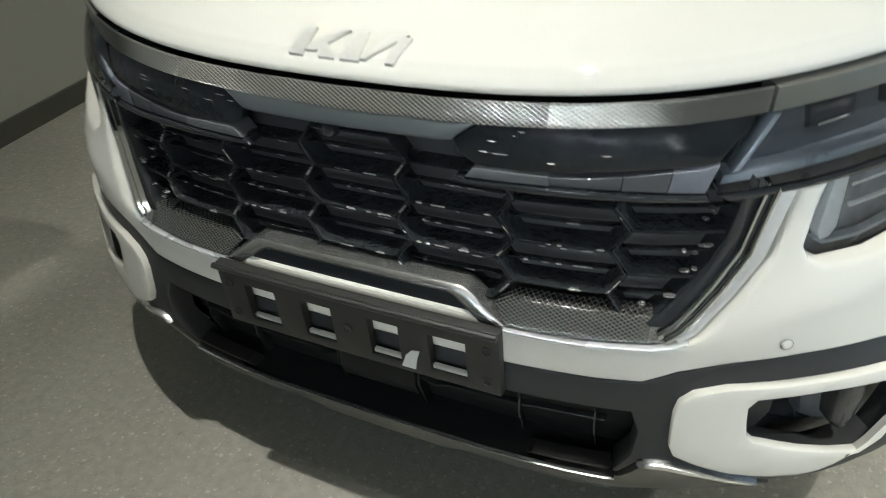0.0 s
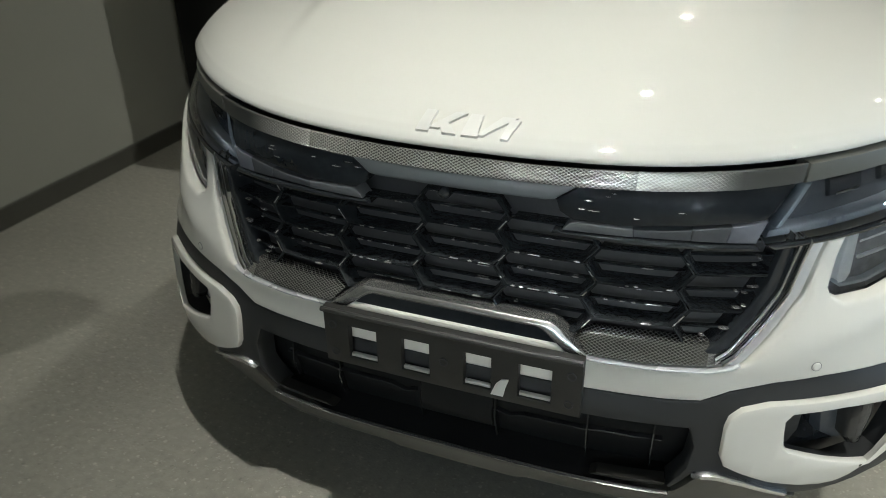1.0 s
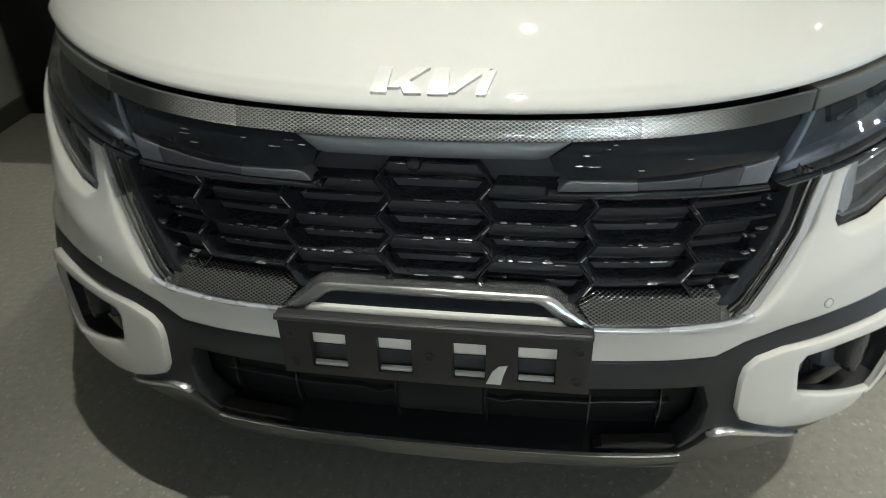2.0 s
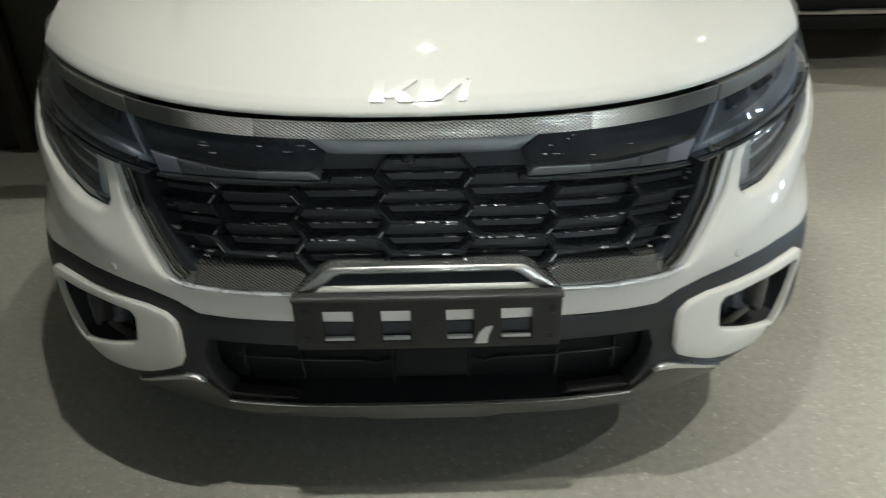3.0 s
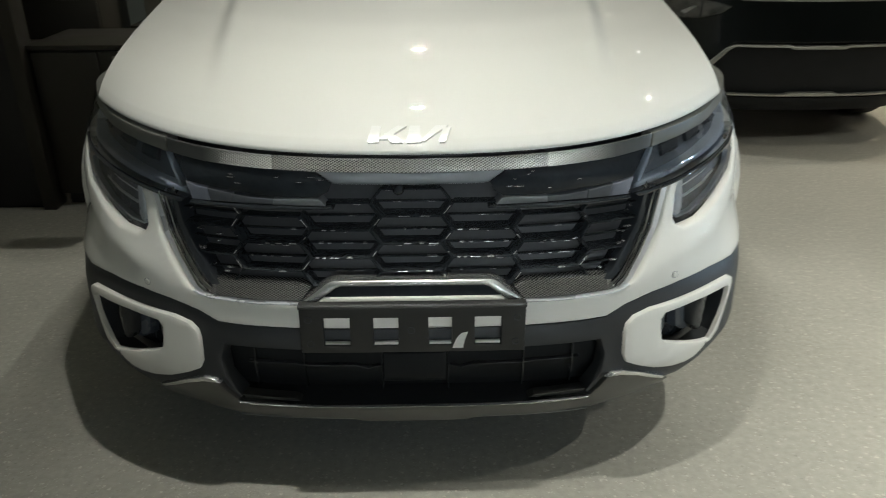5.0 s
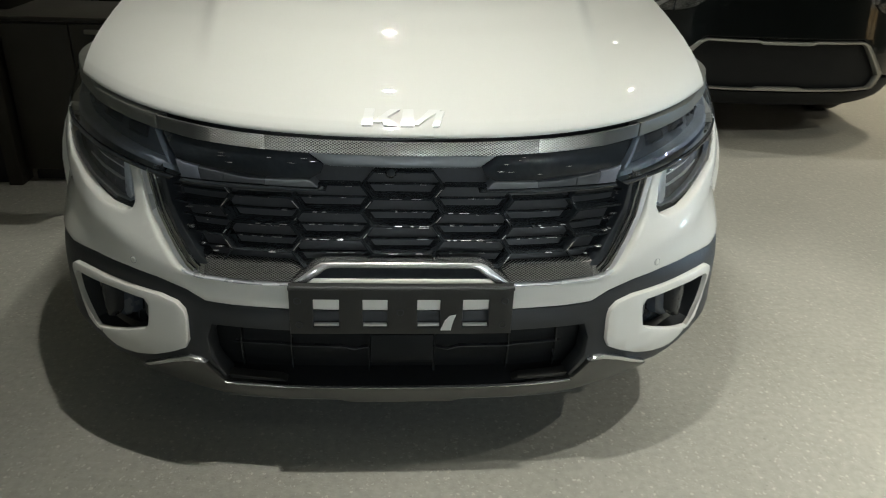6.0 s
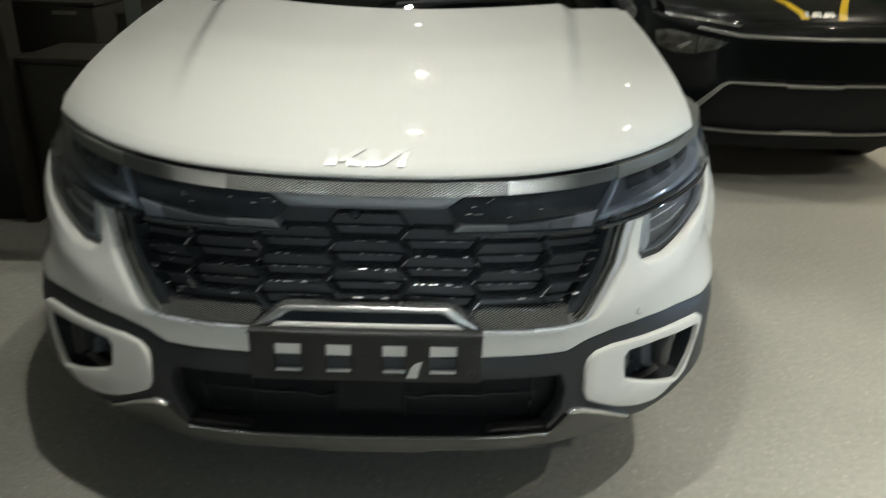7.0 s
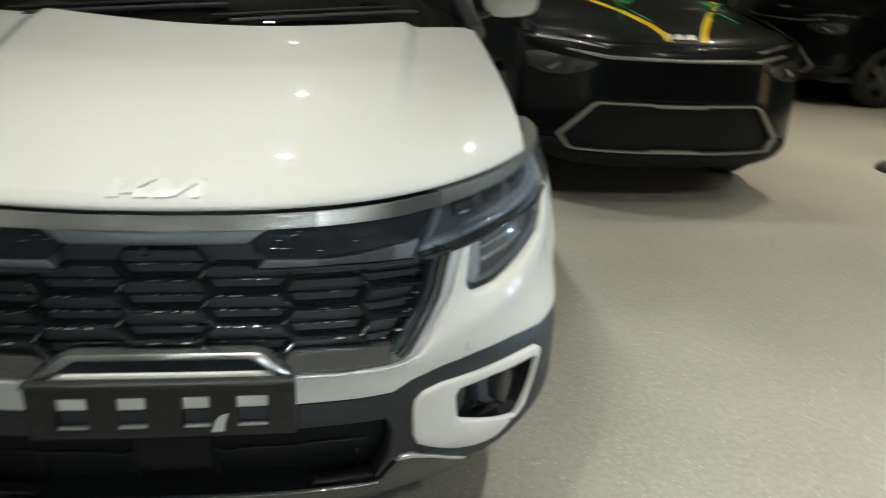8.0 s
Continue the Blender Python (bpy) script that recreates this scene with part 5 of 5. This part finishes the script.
def dark_car(m, label):
    c = thing("car", m, label, "car")

    def f2(name, half, material, whole=False, label="", **kw):
        if whole == "ring":
            part(name, panel(half + [[(-x, z) for x, z in p] for p in half], nose2, **kw), material, c, label)
        elif whole:
            part(name, panel([sym(p) for p in half], nose2, **kw), material, c, label)
        else:
            for s in (1, -1):
                part(name, panel(half, nose2, side=s, **kw), material, c, label)

    part("bonnet", grid(lambda i, j: hood2((2 * i - 1) * 0.80, j ** 1.6 * (1.02 + 0.1 * (2 * i - 1) ** 2 - 0.55 * abs((2 * i - 1) * 0.8) ** 3.5)), 36, 24), BLACKPAINT, c, crease=3)
    f2("nose_core", [[(0, 0.95), (0.8, 0.95), (0.92, 0.9), (0.92, 0.42), (0.7, 0.32), (0, 0.29)]], VOID, whole=True, off=-0.05, thick=0.02, rnd=0, step=0.08)
    f2("bumper", [[(0, 0.952), (0.4, 0.955), (0.8, 0.965), (1.08, 0.98), (1.08, 0.45), (0.80, 0.40), (0.69, 0.43), (0.48, 0.645), (0, 0.645)]], BLACKPAINT, whole=True, thick=0.03, rnd=0.006, step=0.05)
    f2("lower_bumper", [[(0, 0.33), (0.60, 0.335), (0.68, 0.40), (0.79, 0.395), (1.06, 0.46), (1.04, 0.42), (0.86, 0.335), (0.72, 0.285), (0.5, 0.248), (0, 0.238)]], INTAKE, whole=True, thick=0.05, rnd=0.006, step=0.06)
    f2("intake_backing", [[(0, 0.66), (0.5, 0.66), (0.72, 0.43), (0.62, 0.32), (0, 0.32)]], INTAKE, whole=True, off=-0.03, thick=0.02, rnd=0, step=0.08)
    f2("intake_frame", [[(0, 0.628), (0.155, 0.628), (0.175, 0.634), (0.475, 0.634), (0.52, 0.615), (0.690, 0.435), (0.685, 0.415), (0.628, 0.352), (0.60, 0.345), (0.16, 0.340), (0, 0.340), (0, 0.364), (0.13, 0.364), (0.16, 0.354), (0.59, 0.358), (0.612, 0.366), (0.655, 0.425), (0.505, 0.600), (0.47, 0.622), (0.17, 0.620), (0.15, 0.610), (0, 0.610)]], SATIN, whole="ring", off=0.012, thick=0.03, rnd=0.004, step=0.05, label="satin silver frame of the lower grille")
    f2("chrome_bar", [[(0, 0.882), (0.44, 0.890), (0.66, 0.915), (0.67, 0.905), (0.46, 0.872), (0.42, 0.870), (0, 0.866)]], SATIN, whole=True, off=0.008, thick=0.03, rnd=0.003, step=0.05)
    f2("light_blade", [[(0.44, 0.935), (0.66, 0.965), (0.82, 0.975), (0.80, 0.955), (0.66, 0.950), (0.46, 0.925)]], CHROME, off=0.008, thick=0.03, rnd=0.003, step=0.05)
    for s in (1, -1):
        lamp = new("headlamp")
        lamp.parent = c
        poly = [(0.51, 0.838), (0.58, 0.856), (0.66, 0.868), (0.80, 0.886), (0.88, 0.87), (0.87, 0.79), (0.76, 0.762), (0.66, 0.768), (0.56, 0.800)]
        part("bezel", panel([poly], nose2, side=s, off=0.003, thick=0.02, rnd=0.003, step=0.05), CRYSTAL, lamp)
        part("divider", panel([[(0.655, 0.864), (0.668, 0.866), (0.672, 0.772), (0.66, 0.772)]], nose2, side=s, off=0.007, thick=0.01, rnd=0.002, step=0.04), GLOSS, lamp)
        part("blade", panel([[(0.76, 0.80), (0.70, 0.835), (0.685, 0.83), (0.74, 0.785)]], nose2, side=s, off=0.007, thick=0.01, rnd=0.004, step=0.04), BADGE, lamp)
        part("lens", panel([poly], nose2, side=s, off=0.014, thick=0.02, rnd=0.006, step=0.05), LENS, lamp)

        def flank2(y, d, z):
            k = min(1, max(0, (z - 0.85) / 0.24))
            return 0.9 - 0.10 * k * k - 0.04 * max(0, (0.5 - z) / 0.3) ** 2 - d, y, z

        def upper2(y, d, z):
            return 0.80 - 0.15 * (z - 1.12) / 0.48 - d, y, z

        part("wing", panel([[(0.42, 0.98), (0.7, 1.06), (1.2, 1.12), (1.45, 1.13), (1.46, 0.42)] + arc(0.92, 0.335, 0.40, 15, 160, 12) + [(0.44, 0.5)]], flank2, side=s, thick=0.03, rnd=0.005, step=0.08), BLACKPAINT, c)
        part("front_door", panel([[(1.466, 0.42), (1.456, 1.13), (2.5, 1.14), (2.52, 0.42)]], flank2, side=s, thick=0.03, rnd=0.005, step=0.1), BLACKPAINT, c)
        part("rear_door", panel([[(2.528, 0.42), (2.508, 1.14), (3.45, 1.15), (3.40, 0.8), (3.25, 0.42)]], flank2, side=s, thick=0.03, rnd=0.005, step=0.1), BLACKPAINT, c)
        part("rear_quarter", panel([[(3.458, 1.15), (3.408, 0.8), (3.30, 0.52)] + arc(3.70, 0.335, 0.40, 160, 15, 12) + [(4.12, 0.42), (4.5, 0.45), (4.52, 1.1), (4.4, 1.16)]], flank2, side=s, thick=0.03, rnd=0.005, step=0.1), BLACKPAINT, c)
        part("sill", panel([[(1.3, 0.41), (3.3, 0.41), (3.28, 0.22), (1.32, 0.22)]], flank2, side=s, thick=0.05, rnd=0.008, step=0.12), PLASTIC, c)
        part("side_window", panel([[(1.6, 1.15), (2.48, 1.15), (2.48, 1.57), (2.05, 1.57)]], upper2, side=s, thick=0.008, rnd=0.002, step=0.12), SMOKE, c)
        part("side_window", panel([[(2.53, 1.15), (3.45, 1.15), (3.43, 1.57), (2.53, 1.57)]], upper2, side=s, thick=0.008, rnd=0.002, step=0.12), SMOKE, c)
        part("rear_pillar", panel([[(3.46, 1.15), (4.42, 1.16), (4.2, 1.60), (3.44, 1.60)]], upper2, side=s, thick=0.05, rnd=0.004, step=0.12), BLACKPAINT, c)
        part("windscreen_pillar", tube([(s * (0.80 - 0.15 * q), 1.2 + 0.85 * q, 1.14 + 0.46 * q) for q in [i / 6 for i in range(7)]], 0.035, 8), BLACKPAINT, c)
        mir = new("door_mirror")
        mir.parent = c
        bm = bmesh.new()
        bmesh.ops.create_uvsphere(bm, u_segments=16, v_segments=10, radius=1.0, matrix=Matrix.LocRotScale((s * 0.99, 1.62, 1.22), None, (0.115, 0.07, 0.07)))
        part("cap", bm, BLACKPAINT, mir)
        part("stalk", tube([(s * 0.81, 1.62, 1.15), (s * 0.92, 1.62, 1.19)], 0.022, 8, 0.6), GLOSS, mir)
        wheel(c, s * 0.78, 0.92, s)
        wheel(c, s * 0.78, 3.70, s)
    part("windscreen", grid(lambda i, j: Vector(((2 * i - 1) * (0.78 - 0.14 * j), 1.12 + 0.87 * j + 0.08 * (2 * i - 1) ** 2, 1.14 + 0.46 * j + 0.03 * math.sin(3.1 * j))), 16, 10), SMOKE, c, crease=3)
    part("roof", grid(lambda i, j: Vector(((2 * i - 1) * 0.66, 2.0 + 2.25 * j, 1.605 + 0.05 * math.sin(3.1 * j) - 0.02 * (2 * i - 1) ** 4)), 16, 16), BLACKPAINT, c, crease=3)
    part("tailgate", grid(lambda i, j: Vector(((2 * i - 1) * (0.66 + 0.16 * min(1, 2 * j)), 4.25 + 0.27 * min(1, 2 * j), 1.60 - 1.2 * j)), 12, 12), BLACKPAINT, c, crease=3)
    part("underbody", boxed(-0.80, 0.80, 0.3, 4.4, 0.26, 0.34, 0.02), VOID, c)
    part("wheel_well", boxed(-0.62, 0.62, 0.35, 1.4, 0.32, 0.85, 0.02), VOID, c)
    part("cabin_lining", boxed(-0.84, 0.84, 1.5, 4.3, 0.34, 0.95, 0.02), VOID, c)
    em = new("emblem")
    em.parent = c
    for x0, x1, lean in ((-0.085, -0.065, 0.006), (-0.055, -0.02, 0.025), (-0.012, 0.006, 0.006), (0.012, 0.05, 0.025), (0.06, 0.08, 0.006)):
        part("bar", grid(lambda i, j: hood2(x0 + i * (x1 - x0) + lean * j, 0.026 + 0.045 * j, 0.008), 2, 3), BADGE, em)
    return c


carrier = dark_car(pose(2.28, 2.80, 0), "black people carrier with silver grille frame, decorated with ribbons")
other = copy_thing(carrier, pose(5.2, 7.15, 0, 0, 0, -84))
tagged(other, "dark parked car at the rear of the showroom", "car")


def ribbon(x0, x1, label):
    """A satin band laid up the bonnet, from its lip towards the windscreen."""
    band = thing("ribbon", pose(2.28, 2.80, 0), label, "ribbon", "ribbons on the black bonnet")
    bm = grid(lambda i, j: hood2(x0 + (x1 - x0) * j ** 1.15 + (i - 0.5) * 0.045, 0.018 + 0.94 * j, 0.004 + 0.001 * math.sin(40 * j)), 3, 26)
    made = bmesh.ops.extrude_edge_only(bm, edges=[e for e in bm.edges if e.is_boundary])
    for g in made["geom"]:
        if isinstance(g, bmesh.types.BMVert):
            g.co.z -= 0.004
    part("band", bm, YELLOW, band)
    return band


def bow(x, s, label):
    p = hood2(x, s, 0.006)
    b = thing("bow", pose(2.28 + p.x, 2.80 + p.y, p.z), label, "bow", "bows on the black bonnet")
    for k in range(6):
        a = 2 * math.pi * k / 6 + 0.3
        loop = [(0.012 * math.cos(a), 0.012 * math.sin(a), 0.004)]
        for q in range(1, 9):
            r = 0.058 * math.sin(math.pi * q / 9)
            h = 0.004 + 0.035 * math.sin(2 * math.pi * q / 18) * (1 if q < 9 else 0)
            loop.append(((0.012 + r) * math.cos(a + 0.18 * (q - 4) / 4), (0.012 + r) * math.sin(a + 0.18 * (q - 4) / 4), h + 0.004 * q / 2))
        part("loop", tube(loop, 0.010, 6, 0.25), GREEN, b)
    bm = bmesh.new()
    bmesh.ops.create_uvsphere(bm, u_segments=12, v_segments=8, radius=0.016, matrix=pose(0, 0, 0.012))
    part("knot", bm, GREEN, b)
    for sg in (-1, 1):
        tail = []
        for q in range(7):
            xx, ss = x + sg * (0.02 + 0.012 * q), max(0.01, s - 0.045 * q)
            w = hood2(xx, ss, 0.008) - p
            tail.append(tuple(w))
        part("tail", tube(tail, 0.004, 6), GREEN, b)
    return b


ribbon(-0.085, -0.40, "yellow satin ribbon laid up the black bonnet")
ribbon(0.125, 0.66, "yellow satin ribbon laid up the black bonnet")
bow(-0.20, 0.55, "green ribbon bow with trailing ends on the bonnet")
bow(0.40, 0.58, "green ribbon bow with trailing ends on the bonnet")

# small dark object of unknown kind beyond the black car, its round shape made up
stand = thing("dark_floor_object", pose(4.56, 3.74, 0), "low round black object of unknown kind on the showroom floor", "stand")
part("base", lathe(bmesh.new(), [(0.19, 0.0), (0.19, 0.025), (0.17, 0.045), (0.10, 0.06), (0.03, 0.065), (0.0005, 0.066)], pose(0, 0, 0, 0, -90, 0), 32), PLASTIC, stand)
part("socket", lathe(bmesh.new(), [(0.03, 0.06), (0.03, 0.14), (0.024, 0.15), (0.0005, 0.15)], pose(0, 0, 0, 0, -90, 0), 20), GLOSS, stand)
